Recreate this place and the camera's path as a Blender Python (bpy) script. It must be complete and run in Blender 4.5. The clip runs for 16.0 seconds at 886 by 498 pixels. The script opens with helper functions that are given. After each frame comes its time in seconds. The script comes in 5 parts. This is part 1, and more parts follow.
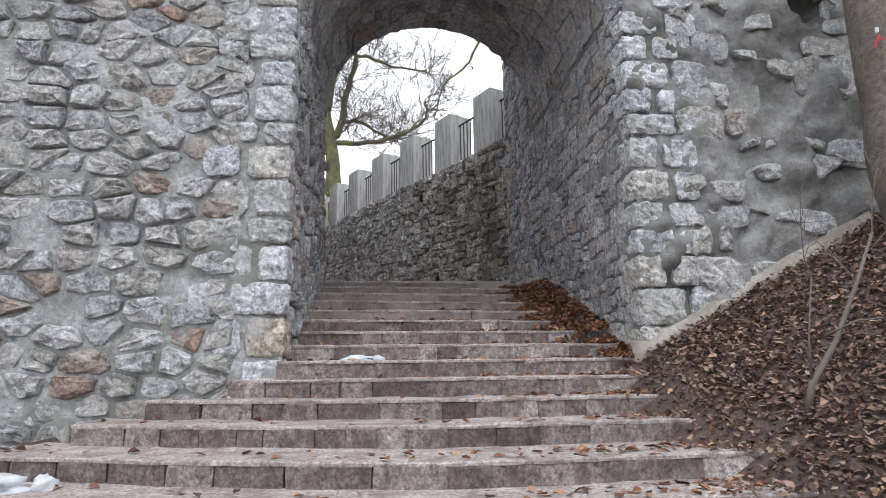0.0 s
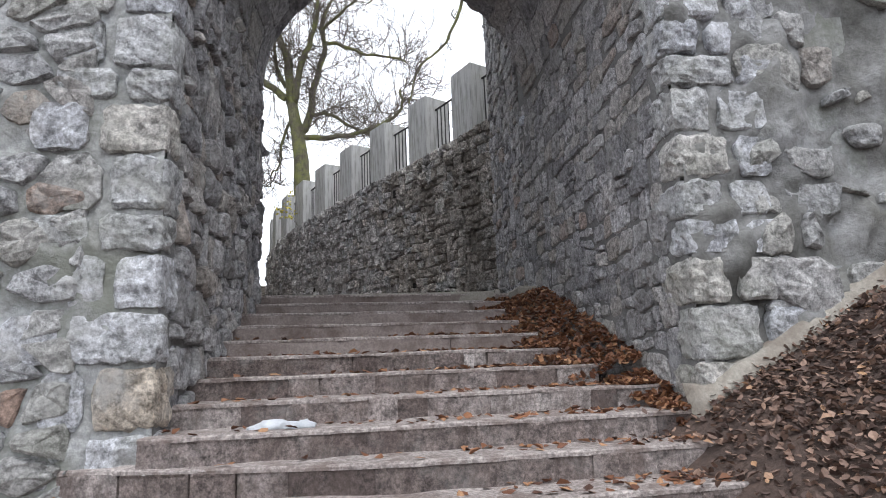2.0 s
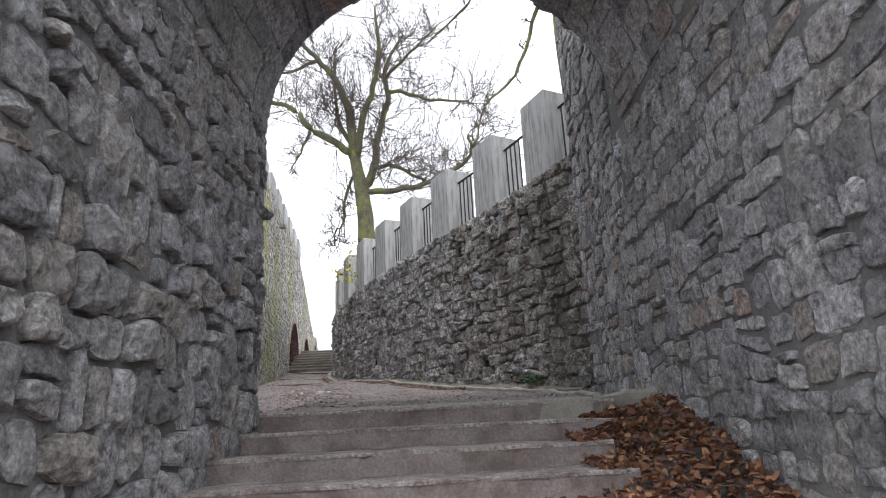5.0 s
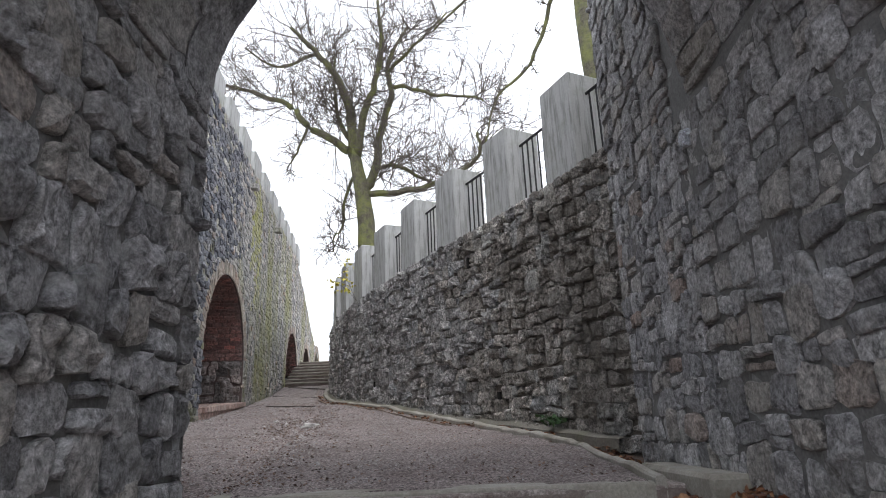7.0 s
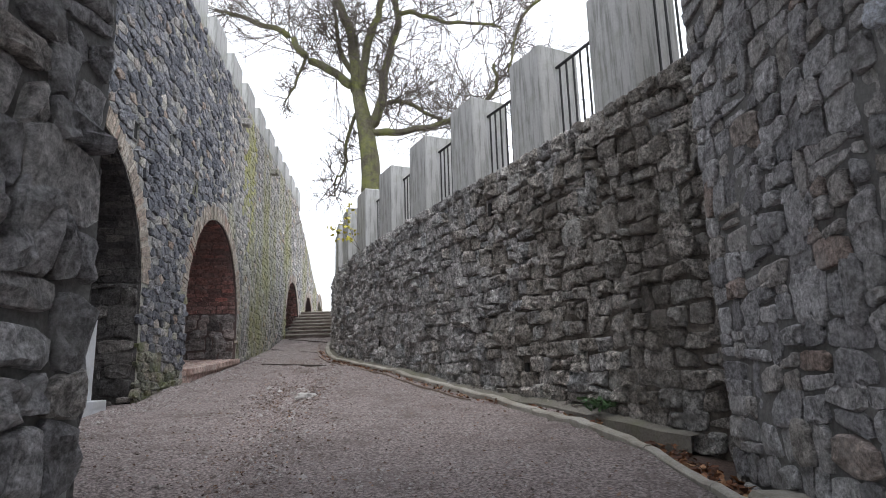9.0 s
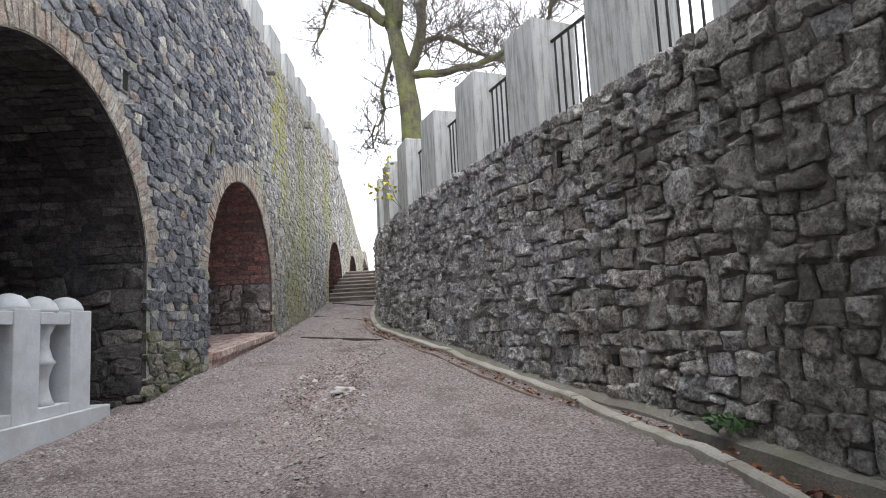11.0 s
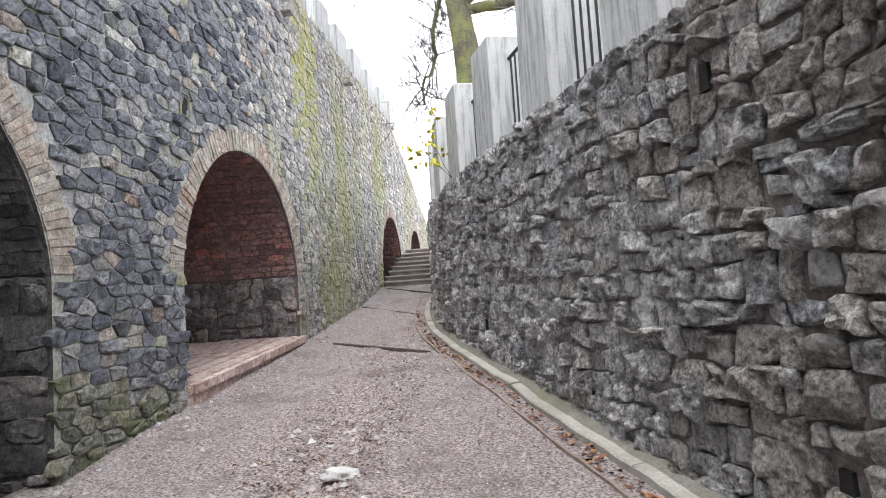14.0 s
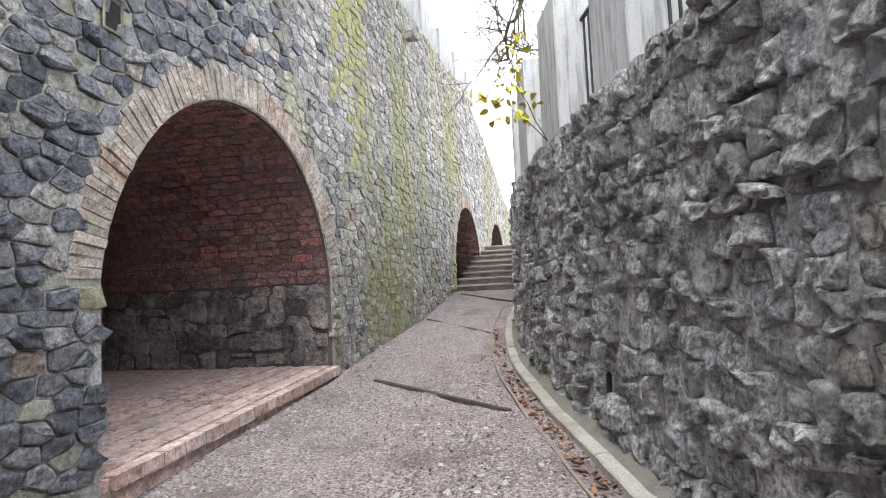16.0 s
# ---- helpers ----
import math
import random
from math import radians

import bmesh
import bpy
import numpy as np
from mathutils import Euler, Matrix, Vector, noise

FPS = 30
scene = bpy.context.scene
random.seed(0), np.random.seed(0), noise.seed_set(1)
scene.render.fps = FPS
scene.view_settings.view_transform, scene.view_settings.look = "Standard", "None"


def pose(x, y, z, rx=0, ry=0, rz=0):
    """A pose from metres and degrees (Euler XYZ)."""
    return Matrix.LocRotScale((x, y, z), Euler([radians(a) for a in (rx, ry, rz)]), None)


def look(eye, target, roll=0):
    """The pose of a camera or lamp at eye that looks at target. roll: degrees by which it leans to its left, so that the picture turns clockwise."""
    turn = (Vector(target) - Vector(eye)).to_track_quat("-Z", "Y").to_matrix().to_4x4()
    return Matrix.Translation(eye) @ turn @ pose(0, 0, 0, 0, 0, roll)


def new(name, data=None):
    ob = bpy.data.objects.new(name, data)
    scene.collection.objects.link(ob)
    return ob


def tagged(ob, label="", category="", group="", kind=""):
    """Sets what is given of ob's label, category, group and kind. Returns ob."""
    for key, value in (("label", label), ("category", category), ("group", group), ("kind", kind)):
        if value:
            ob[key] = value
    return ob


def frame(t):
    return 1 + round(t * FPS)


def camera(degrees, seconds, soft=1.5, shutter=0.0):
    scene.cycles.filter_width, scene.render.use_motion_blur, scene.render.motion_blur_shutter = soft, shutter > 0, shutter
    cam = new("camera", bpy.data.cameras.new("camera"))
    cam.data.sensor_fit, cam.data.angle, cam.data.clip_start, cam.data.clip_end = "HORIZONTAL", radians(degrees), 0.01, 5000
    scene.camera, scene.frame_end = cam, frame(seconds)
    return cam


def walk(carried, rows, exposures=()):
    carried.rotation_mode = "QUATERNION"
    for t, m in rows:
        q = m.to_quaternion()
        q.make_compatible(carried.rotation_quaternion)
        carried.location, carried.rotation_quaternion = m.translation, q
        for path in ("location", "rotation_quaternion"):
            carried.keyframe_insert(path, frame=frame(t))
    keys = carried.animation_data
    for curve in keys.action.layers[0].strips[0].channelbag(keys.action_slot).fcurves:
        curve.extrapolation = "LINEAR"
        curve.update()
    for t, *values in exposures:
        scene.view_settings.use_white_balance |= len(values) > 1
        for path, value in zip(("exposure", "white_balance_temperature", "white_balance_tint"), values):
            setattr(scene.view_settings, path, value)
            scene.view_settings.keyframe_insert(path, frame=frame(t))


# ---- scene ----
cam = camera(71.4, 16.0, soft=1.0)
PATH = [
    (0, (0.017, 0.352, 1.354), (0.241, 2.3, 1.747), -0.8),
    (0.5, (0.127, 0.879, 1.388), (0.432, 2.809, 1.812), 1.0),
    (1, (0.185, 1.323, 1.486), (0.42, 3.256, 1.942), -1.0),
    (1.5, (0.223, 1.688, 1.577), (0.427, 3.642, 1.955), -2.9),
    (2, (0.343, 1.986, 1.705), (0.617, 3.927, 2.1), -2.3),
    (2.5, (0.409, 2.27, 1.759), (0.712, 4.205, 2.166), -3.2),
    (3, (0.519, 2.542, 1.895), (0.8, 4.486, 2.269), -1.4),
    (3.5, (0.589, 2.836, 2.035), (0.733, 4.784, 2.464), -3.4),
    (4, (0.611, 3.144, 2.171), (0.677, 5.077, 2.681), -1.8),
    (4.5, (0.661, 3.457, 2.314), (0.696, 5.38, 2.861), -1.8),
    (4.7, (0.688, 3.591, 2.344), (0.709, 5.513, 2.895), -2.6),
    (6.8, (0.765, 4.938, 2.839), (0.753, 6.848, 3.43), -2.6),
    (7, (0.758, 5.05, 2.877), (0.748, 6.968, 3.443), -2.4),
    (7.5, (0.667, 5.345, 2.945), (0.629, 7.26, 3.518), -2.1),
    (8, (0.679, 5.73, 3.065), (0.659, 7.649, 3.629), -3.6),
    (8.5, (0.62, 6.075, 3.144), (0.549, 8.006, 3.66), -3.3),
    (9, (0.598, 6.326, 3.229), (0.566, 8.286, 3.627), -1.7),
    (9.2, (0.626, 6.508, 3.295), (0.564, 8.464, 3.708), -2.7),
    (11.3, (0.448, 7.851, 3.681), (0.255, 9.829, 3.908), -2.8),
    (11.5, (0.451, 7.978, 3.703), (0.298, 9.957, 3.946), -2.7),
    (12, (0.444, 8.296, 3.85), (0.15, 10.263, 4.062), -7.2),
    (12.5, (0.461, 8.698, 3.95), (0.151, 10.667, 4.111), -5.5),
    (13, (0.502, 9.053, 4.056), (0.196, 11.023, 4.223), -5.2),
    (13.5, (0.423, 9.587, 4.108), (-0.003, 11.531, 4.302), -4.3),
    (14, (0.392, 10.186, 4.131), (-0.052, 12.131, 4.276), -3.7),
    (14.5, (0.265, 10.804, 4.199), (-0.274, 12.73, 4.22), -2.3),
    (15, (0.13, 11.48, 4.248), (-0.464, 13.388, 4.324), -4.5),
    (15.5, (-0.057, 12.147, 4.34), (-0.703, 14.038, 4.412), -4.5),
    (16, (-0.249, 12.818, 4.375), (-0.954, 14.685, 4.518), -2.6),
]
walk(cam, [(t, look(eye, target, roll)) for t, eye, target, roll in PATH],
     exposures=[(0, 0.3), (2.5, 0.27), (4.5, 0.5), (7, 0.32), (9.2, 0.4), (11.3, 0.75), (12.5, 0.95), (13.5, 1.15), (15, 1.28), (16, 1.33)])

# ---- world and light: a white overcast sky, with a broad weak sun ----
world = bpy.data.worlds.new("world")
scene.world = world
world.use_nodes = True
wn, wl = world.node_tree.nodes, world.node_tree.links
sky = wn.new("ShaderNodeTexSky")
sky.sky_type, sky.sun_disc = "NISHITA", False
sky.sun_elevation, sky.sun_rotation = radians(68), radians(173)
sky.dust_density, sky.air_density = 5.0, 1.0
cloud = wn.new("ShaderNodeMix")
cloud.data_type = "RGBA"
cloud.inputs[0].default_value = 0.93
cloud.inputs[7].default_value = (9.45, 9.8, 10.6, 1)
wl.new(sky.outputs[0], cloud.inputs[6])
wl.new(cloud.outputs[2], wn["Background"].inputs[0])
wn["Background"].inputs[1].default_value = 0.165
sun = new("sun", bpy.data.lights.new("sun", "SUN"))
sun.data.energy, sun.data.angle, sun.data.color = 1.1, radians(25), (1.0, 0.98, 0.955)
sun.matrix_world = look((0, 0, 30), (-1.5, 12, 0))


# ---- materials ----
def nodes_of(name):
    m = bpy.data.materials.new(name)
    m.use_nodes = True
    return m, m.node_tree.nodes, m.node_tree.links, m.node_tree.nodes["Principled BSDF"]


def noise_at(n, l, co, scale, detail=6, rough=0.6):
    t = n.new("ShaderNodeTexNoise")
    t.inputs["Scale"].default_value, t.inputs["Detail"].default_value, t.inputs["Roughness"].default_value = scale, detail, rough
    l.new(co, t.inputs["Vector"])
    return t.outputs["Fac"]


def ramp(n, l, fac, stops):
    r = n.new("ShaderNodeValToRGB")
    while len(r.color_ramp.elements) < len(stops):
        r.color_ramp.elements.new(0.5)
    for e, (p, c) in zip(r.color_ramp.elements, stops):
        e.position, e.color = p, (*c, 1) if len(c) == 3 else c
    l.new(fac, r.inputs[0])
    return r.outputs[0]


def mixed(n, l, fac, a, b, how="MIX"):
    m = n.new("ShaderNodeMix")
    m.data_type, m.blend_type = "RGBA", how
    for k, v in ((0, fac), (6, a), (7, b)):
        if isinstance(v, (int, float)):
            m.inputs[k].default_value = v
        elif isinstance(v, tuple):
            m.inputs[k].default_value = (*v, 1)
        else:
            l.new(v, m.inputs[k])
    return m.outputs[2]


def grey(v):
    return (v, v, v)


def bump(n, l, fac, strength, dist, under=None):
    b = n.new("ShaderNodeBump")
    b.inputs["Strength"].default_value, b.inputs["Distance"].default_value = strength, dist
    l.new(fac, b.inputs["Height"])
    if under:
        l.new(under, b.inputs["Normal"])
    return b.outputs[0]


def piece_random(n, l):
    """A number of its own for every piece, whether it is an object or an island of a joined mesh."""
    o, g, m = n.new("ShaderNodeObjectInfo"), n.new("ShaderNodeNewGeometry"), n.new("ShaderNodeMath")
    m.operation = "ADD"
    l.new(o.outputs["Random"], m.inputs[0])
    l.new(g.outputs["Random Per Island"], m.inputs[1])
    f = n.new("ShaderNodeMath")
    f.operation = "FRACT"
    l.new(m.outputs[0], f.inputs[0])
    return f.outputs[0]


def stone(name, stops, moss=None, moss_amount=0.5, pale=0.25, rough=0.9, relief=0.02, grain=55, moss_scale=0.9, moss_run=1.0, speck=0.7, moss_at=(0.47, 0.66)):
    """Rubble stone: a tone for each piece, blotches, shade of the pits put into the colour, pale lichen specks, moss,
    broken relief.
    """
    m, n, l, p = nodes_of(name)
    co = n.new("ShaderNodeTexCoord").outputs["Object"]
    col = ramp(n, l, piece_random(n, l), stops)
    big, mid, fine = noise_at(n, l, co, 5, 5), noise_at(n, l, co, 15, 8, 0.75), noise_at(n, l, co, grain, 8, 0.8)
    # low ends of the bump noises darken the colour, as shade in the pits
    col = mixed(n, l, 0.85, col, ramp(n, l, mid, [(0.37, grey(0.34)), (0.48, grey(0.95)), (0.62, grey(1.55))]), "MULTIPLY")
    col = mixed(n, l, speck, col, ramp(n, l, fine, [(0.38, grey(0.22)), (0.49, grey(0.95)), (0.62, grey(1.85))]), "MULTIPLY")
    col = mixed(n, l, ramp(n, l, big, [(0.52, grey(0)), (0.7, grey(pale))]), col, (0.56, 0.56, 0.55))
    if moss:
        run = n.new("ShaderNodeMapping")
        run.inputs["Scale"].default_value = (1, 1, moss_run)
        l.new(co, run.inputs[0])
        patch = noise_at(n, l, run.outputs[0], moss_scale, 6, 0.7)
        col = mixed(n, l, ramp(n, l, patch, [(moss_at[0], grey(0)), (moss_at[1], grey(moss_amount))]), col, moss)
    l.new(col, p.inputs["Base Color"])
    p.inputs["Roughness"].default_value = rough
    l.new(bump(n, l, fine, 1.0, relief * 0.5, bump(n, l, mid, 1.0, relief * 1.1)), p.inputs["Normal"])
    return m


def plain(name, a, b, scale=6, rough=0.85, relief=0.006, fine=80, contrast=0.5, metal=0.0, stain=None, stain_scale=1.2, sharp=False):
    """Two tones in blotches, with a finer grain over them."""
    m, n, l, p = nodes_of(name)
    co = n.new("ShaderNodeTexCoord").outputs["Object"]
    big, small = noise_at(n, l, co, scale, 6, 0.65), noise_at(n, l, co, fine, 5, 0.7)
    col = mixed(n, l, ramp(n, l, big, [(0.32, grey(0)), (0.68, grey(1))]), a, b)
    col = mixed(n, l, contrast, col, ramp(n, l, small, [(0.38, grey(0.3)), (0.5, grey(0.95)), (0.62, grey(1.75))] if sharp else [(0.3, grey(0.45)), (0.52, grey(1)), (0.72, grey(1.5))]), "MULTIPLY")
    if stain:
        col = mixed(n, l, ramp(n, l, noise_at(n, l, co, stain_scale, 6, 0.7), [(0.46, grey(0)), (0.64, grey(0.75))]), col, stain)
    l.new(col, p.inputs["Base Color"])
    p.inputs["Roughness"].default_value, p.inputs["Metallic"].default_value = rough, metal
    if relief:
        l.new(bump(n, l, small, 0.8, relief, bump(n, l, big, 0.6, relief * 2)), p.inputs["Normal"])
    return m


def streaked(name, a, b, stain):
    """Board-marked concrete: upright streaks, green and dark runs."""
    m, n, l, p = nodes_of(name)
    co = n.new("ShaderNodeTexCoord").outputs["Object"]
    mp = n.new("ShaderNodeMapping")
    mp.inputs["Scale"].default_value = (9, 9, 0.7)
    l.new(co, mp.inputs[0])
    run, fine = noise_at(n, l, mp.outputs[0], 2.2, 6, 0.65), noise_at(n, l, co, 40, 5, 0.7)
    blot = noise_at(n, l, co, 1.7, 4)
    col = mixed(n, l, ramp(n, l, run, [(0.36, grey(0)), (0.52, grey(1))]), a, b)
    col = mixed(n, l, ramp(n, l, blot, [(0.5, grey(0)), (0.7, grey(0.6))]), col, stain)
    col = mixed(n, l, 0.3, col, ramp(n, l, fine, [(0.3, grey(0.6)), (0.55, grey(1)), (0.75, grey(1.3))]), "MULTIPLY")
    l.new(col, p.inputs["Base Color"])
    p.inputs["Roughness"].default_value = 0.85
    l.new(bump(n, l, fine, 0.4, 0.004, bump(n, l, run, 0.4, 0.01)), p.inputs["Normal"])
    return m


def scatter(name, stops, rough=0.8):
    """Leaves and pebbles: a colour for each piece."""
    m, n, l, p = nodes_of(name)
    co = n.new("ShaderNodeTexCoord").outputs["Object"]
    col = ramp(n, l, piece_random(n, l), stops)
    col = mixed(n, l, 0.5, col, ramp(n, l, noise_at(n, l, co, 60), [(0.3, grey(0.5)), (0.7, grey(1.4))]), "MULTIPLY")
    l.new(col, p.inputs["Base Color"])
    p.inputs["Roughness"].default_value = rough
    return m


M_FRONT = stone("front_stone", [(0, (0.28, 0.285, 0.295)), (0.3, (0.4, 0.407, 0.42)), (0.55, (0.34, 0.335, 0.315)), (0.8, (0.44, 0.445, 0.455)), (0.93, (0.30, 0.27, 0.24)), (1, (0.27, 0.19, 0.155))], (0.2, 0.215, 0.165), 0.45, 0.6, relief=0.022, grain=42, speck=0.6)
M_QUOIN = stone("quoin_stone", [(0, (0.44, 0.455, 0.49)), (0.5, (0.56, 0.575, 0.61)), (0.8, (0.42, 0.43, 0.44)), (1, (0.48, 0.465, 0.44))], (0.28, 0.29, 0.22), 0.45, 0.6, relief=0.024, grain=40, speck=0.6, moss_scale=1.6)
M_BASE_BLOCK = stone("ochre_base_stone", [(0, (0.47, 0.415, 0.35)), (1, (0.53, 0.465, 0.39))], (0.4, 0.41, 0.41), 0.7, 0.4, relief=0.024, grain=40, speck=0.6, moss_scale=2.5)
M_FRONT_MORTAR = plain("front_mortar", (0.43, 0.445, 0.46), (0.26, 0.265, 0.25), 2.0, 0.95, 0.02, 26, 0.35, sharp=True, stain=(0.15, 0.16, 0.13), stain_scale=1.4)
M_PLASTER = plain("grimy_plaster", (0.38, 0.387, 0.395), (0.12, 0.118, 0.1), 1.6, 0.95, 0.025, 24, 0.4, stain=(0.05, 0.05, 0.044), stain_scale=1.3)
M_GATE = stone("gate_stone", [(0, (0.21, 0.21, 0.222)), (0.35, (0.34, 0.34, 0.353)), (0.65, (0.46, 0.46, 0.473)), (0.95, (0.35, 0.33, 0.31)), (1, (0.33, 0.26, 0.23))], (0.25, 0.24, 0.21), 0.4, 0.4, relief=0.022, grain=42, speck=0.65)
M_RETAIN_POINTING = plain("retaining_pointing", (0.42, 0.412, 0.4), (0.25, 0.242, 0.234), 3.5, 0.95, 0.022, 36, 0.7, stain=(0.18, 0.17, 0.155), stain_scale=1.3, sharp=True)
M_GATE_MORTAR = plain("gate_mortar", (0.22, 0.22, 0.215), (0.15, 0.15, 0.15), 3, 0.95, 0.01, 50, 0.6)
M_RETAIN = stone("retaining_stone", [(0, (0.24, 0.234, 0.232)), (0.3, (0.39, 0.38, 0.377)), (0.6, (0.5, 0.488, 0.483)), (0.8, (0.33, 0.322, 0.32)), (0.92, (0.33, 0.34, 0.35)), (1, (0.47, 0.46, 0.452))], (0.11, 0.1, 0.086), 0.6, 0.65, relief=0.045, grain=38, speck=0.95, moss_scale=0.75, moss_run=0.8, moss_at=(0.5, 0.68))
M_RETAIN_DAMP = stone("damp_retaining_stone", [(0, (0.22, 0.2, 0.178)), (0.3, (0.38, 0.353, 0.325)), (0.6, (0.5, 0.473, 0.445)), (0.8, (0.31, 0.285, 0.258)), (0.92, (0.35, 0.35, 0.345)), (1, (0.56, 0.545, 0.515))], (0.11, 0.094, 0.078), 0.65, 0.5, relief=0.045, grain=38, speck=1.0, moss_scale=0.8, moss_run=0.8, moss_at=(0.47, 0.64))
M_RETAIN_MORTAR = plain("retaining_mortar", (0.25, 0.225, 0.2), (0.12, 0.105, 0.09), 6, 0.95, 0.022, 40, 0.9)
M_ARCADE = stone("arcade_stone", [(0, (0.19, 0.185, 0.18)), (0.3, (0.31, 0.305, 0.29)), (0.55, (0.42, 0.4, 0.37)), (0.75, (0.24, 0.24, 0.245)), (0.93, (0.52, 0.5, 0.46)), (1, (0.36, 0.27, 0.22))], (0.3, 0.3, 0.12), 0.8, 0.6, relief=0.024, grain=42, moss_scale=0.7, moss_run=0.3, moss_at=(0.47, 0.63))
M_SLATE = stone("slate_stone", [(0, (0.075, 0.08, 0.097)), (0.3, (0.15, 0.158, 0.182)), (0.55, (0.235, 0.24, 0.26)), (0.75, (0.12, 0.127, 0.15)), (0.93, (0.34, 0.335, 0.33)), (1, (0.3, 0.235, 0.19))], (0.2, 0.2, 0.15), 0.5, 0.35, relief=0.026, grain=42, moss_scale=1.2, moss_at=(0.55, 0.7))
M_MOSSY = stone("mossy_stone", [(0, (0.14, 0.15, 0.12)), (0.5, (0.26, 0.26, 0.21)), (1, (0.3, 0.27, 0.23))], (0.15, 0.17, 0.05), 0.7, 0.3, relief=0.03, grain=42, moss_scale=3.0, moss_at=(0.44, 0.62))
M_LICHEN = stone("lichen_stone", [(0, (0.25, 0.25, 0.17)), (0.5, (0.37, 0.36, 0.25)), (1, (0.42, 0.4, 0.35))], (0.38, 0.38, 0.09), 0.65, 0.3, relief=0.022, grain=42, moss_scale=1.6, moss_run=0.3, moss_at=(0.42, 0.6))
# lining of the deep first niche: its darkness is put into the stone colour
M_NICHE_DARK = stone("niche_stone_dark", [(0, (0.05, 0.05, 0.054)), (0.5, (0.1, 0.097, 0.097)), (0.9, (0.16, 0.152, 0.147)), (1, (0.28, 0.265, 0.25))], (0.06, 0.05, 0.046), 0.6, 0.12, relief=0.02)
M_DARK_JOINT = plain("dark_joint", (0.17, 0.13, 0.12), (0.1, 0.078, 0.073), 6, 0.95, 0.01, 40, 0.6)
M_ARCADE_MORTAR = plain("arcade_mortar", (0.43, 0.425, 0.415), (0.27, 0.268, 0.258), 2.5, 0.95, 0.012, 40, 0.6, stain=(0.27, 0.27, 0.15), stain_scale=0.9, sharp=True)
M_BRICK = stone("brick", [(0, (0.24, 0.2, 0.17)), (0.4, (0.34, 0.28, 0.23)), (0.75, (0.38, 0.34, 0.29)), (1, (0.33, 0.22, 0.17))], (0.33, 0.32, 0.27), 0.6, 0.25, relief=0.01, moss_scale=2.0)
M_NICHE = stone("niche_brick", [(0, (0.17, 0.105, 0.098)), (0.5, (0.3, 0.165, 0.148)), (0.8, (0.26, 0.17, 0.158)), (1, (0.42, 0.17, 0.145))], (0.17, 0.14, 0.137), 0.7, 0.2, relief=0.012)
M_NICHE_STONE = stone("niche_stone", [(0, (0.1, 0.092, 0.09)), (0.6, (0.19, 0.172, 0.166)), (1, (0.29, 0.25, 0.235))], None, 0, 0.6)
M_PAVER = stone("paver_brick", [(0, (0.36, 0.24, 0.205)), (0.5, (0.46, 0.335, 0.295)), (1, (0.52, 0.41, 0.365))], (0.42, 0.35, 0.32), 0.6, 0.3, relief=0.006, speck=0.4)
M_MERLON = streaked("merlon_concrete", (0.26, 0.265, 0.25), (0.47, 0.475, 0.47), (0.2, 0.215, 0.13))
M_STEP = plain("step_concrete", (0.28, 0.242, 0.23), (0.45, 0.408, 0.388), 5, 0.9, 0.02, 45, 0.6, sharp=True, stain=(0.15, 0.11, 0.096), stain_scale=4.5)
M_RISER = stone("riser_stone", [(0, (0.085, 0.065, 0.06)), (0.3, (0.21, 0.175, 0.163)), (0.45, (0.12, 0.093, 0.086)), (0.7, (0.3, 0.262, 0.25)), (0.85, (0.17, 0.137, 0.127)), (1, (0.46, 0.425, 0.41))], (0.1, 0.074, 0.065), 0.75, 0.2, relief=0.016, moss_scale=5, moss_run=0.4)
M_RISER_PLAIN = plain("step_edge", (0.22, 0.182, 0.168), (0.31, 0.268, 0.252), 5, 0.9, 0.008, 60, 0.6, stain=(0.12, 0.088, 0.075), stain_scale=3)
M_KERB = plain("kerb_concrete", (0.31, 0.29, 0.25), (0.4, 0.385, 0.35), 3, 0.9, 0.005, 60, 0.5, stain=(0.2, 0.18, 0.145), stain_scale=2)
M_FOOTING = plain("footing_mortar", (0.34, 0.32, 0.28), (0.25, 0.225, 0.195), 6, 0.95, 0.01, 50, 0.5, stain=(0.18, 0.15, 0.125), stain_scale=3)
M_STRIP = plain("mossy_mortar", (0.15, 0.14, 0.12), (0.23, 0.215, 0.19), 3, 0.95, 0.01, 50, 0.6, stain=(0.14, 0.145, 0.09), stain_scale=2)
M_GRAVEL = plain("gravel_path", (0.215, 0.174, 0.167), (0.41, 0.36, 0.355), 1.3, 0.95, 0.035, 48, 1.0, stain=(0.11, 0.083, 0.076), stain_scale=1.3, sharp=True)
M_SOIL = plain("leafy_soil", (0.06, 0.042, 0.036), (0.1, 0.068, 0.055), 6, 0.95, 0.02, 40, 0.7)
M_PEBBLE = scatter("pebble", [(0, (0.14, 0.112, 0.106)), (0.4, (0.28, 0.24, 0.232)), (0.85, (0.36, 0.33, 0.324)), (1, (0.46, 0.44, 0.436))], 0.9)
M_LEAF = scatter("dead_leaf", [(0, (0.07, 0.043, 0.036)), (0.45, (0.14, 0.088, 0.068)), (0.75, (0.22, 0.14, 0.105)), (0.95, (0.3, 0.2, 0.15)), (1, (0.4, 0.23, 0.12))], 0.7)
M_LEAF_RED = scatter("russet_leaf", [(0, (0.065, 0.028, 0.018)), (0.4, (0.15, 0.06, 0.03)), (0.75, (0.25, 0.11, 0.052)), (1, (0.4, 0.23, 0.125))], 0.7)
M_LEAF_YELLOW = scatter("yellow_leaf", [(0, (0.42, 0.4, 0.05)), (1, (0.6, 0.52, 0.08))], 0.6)
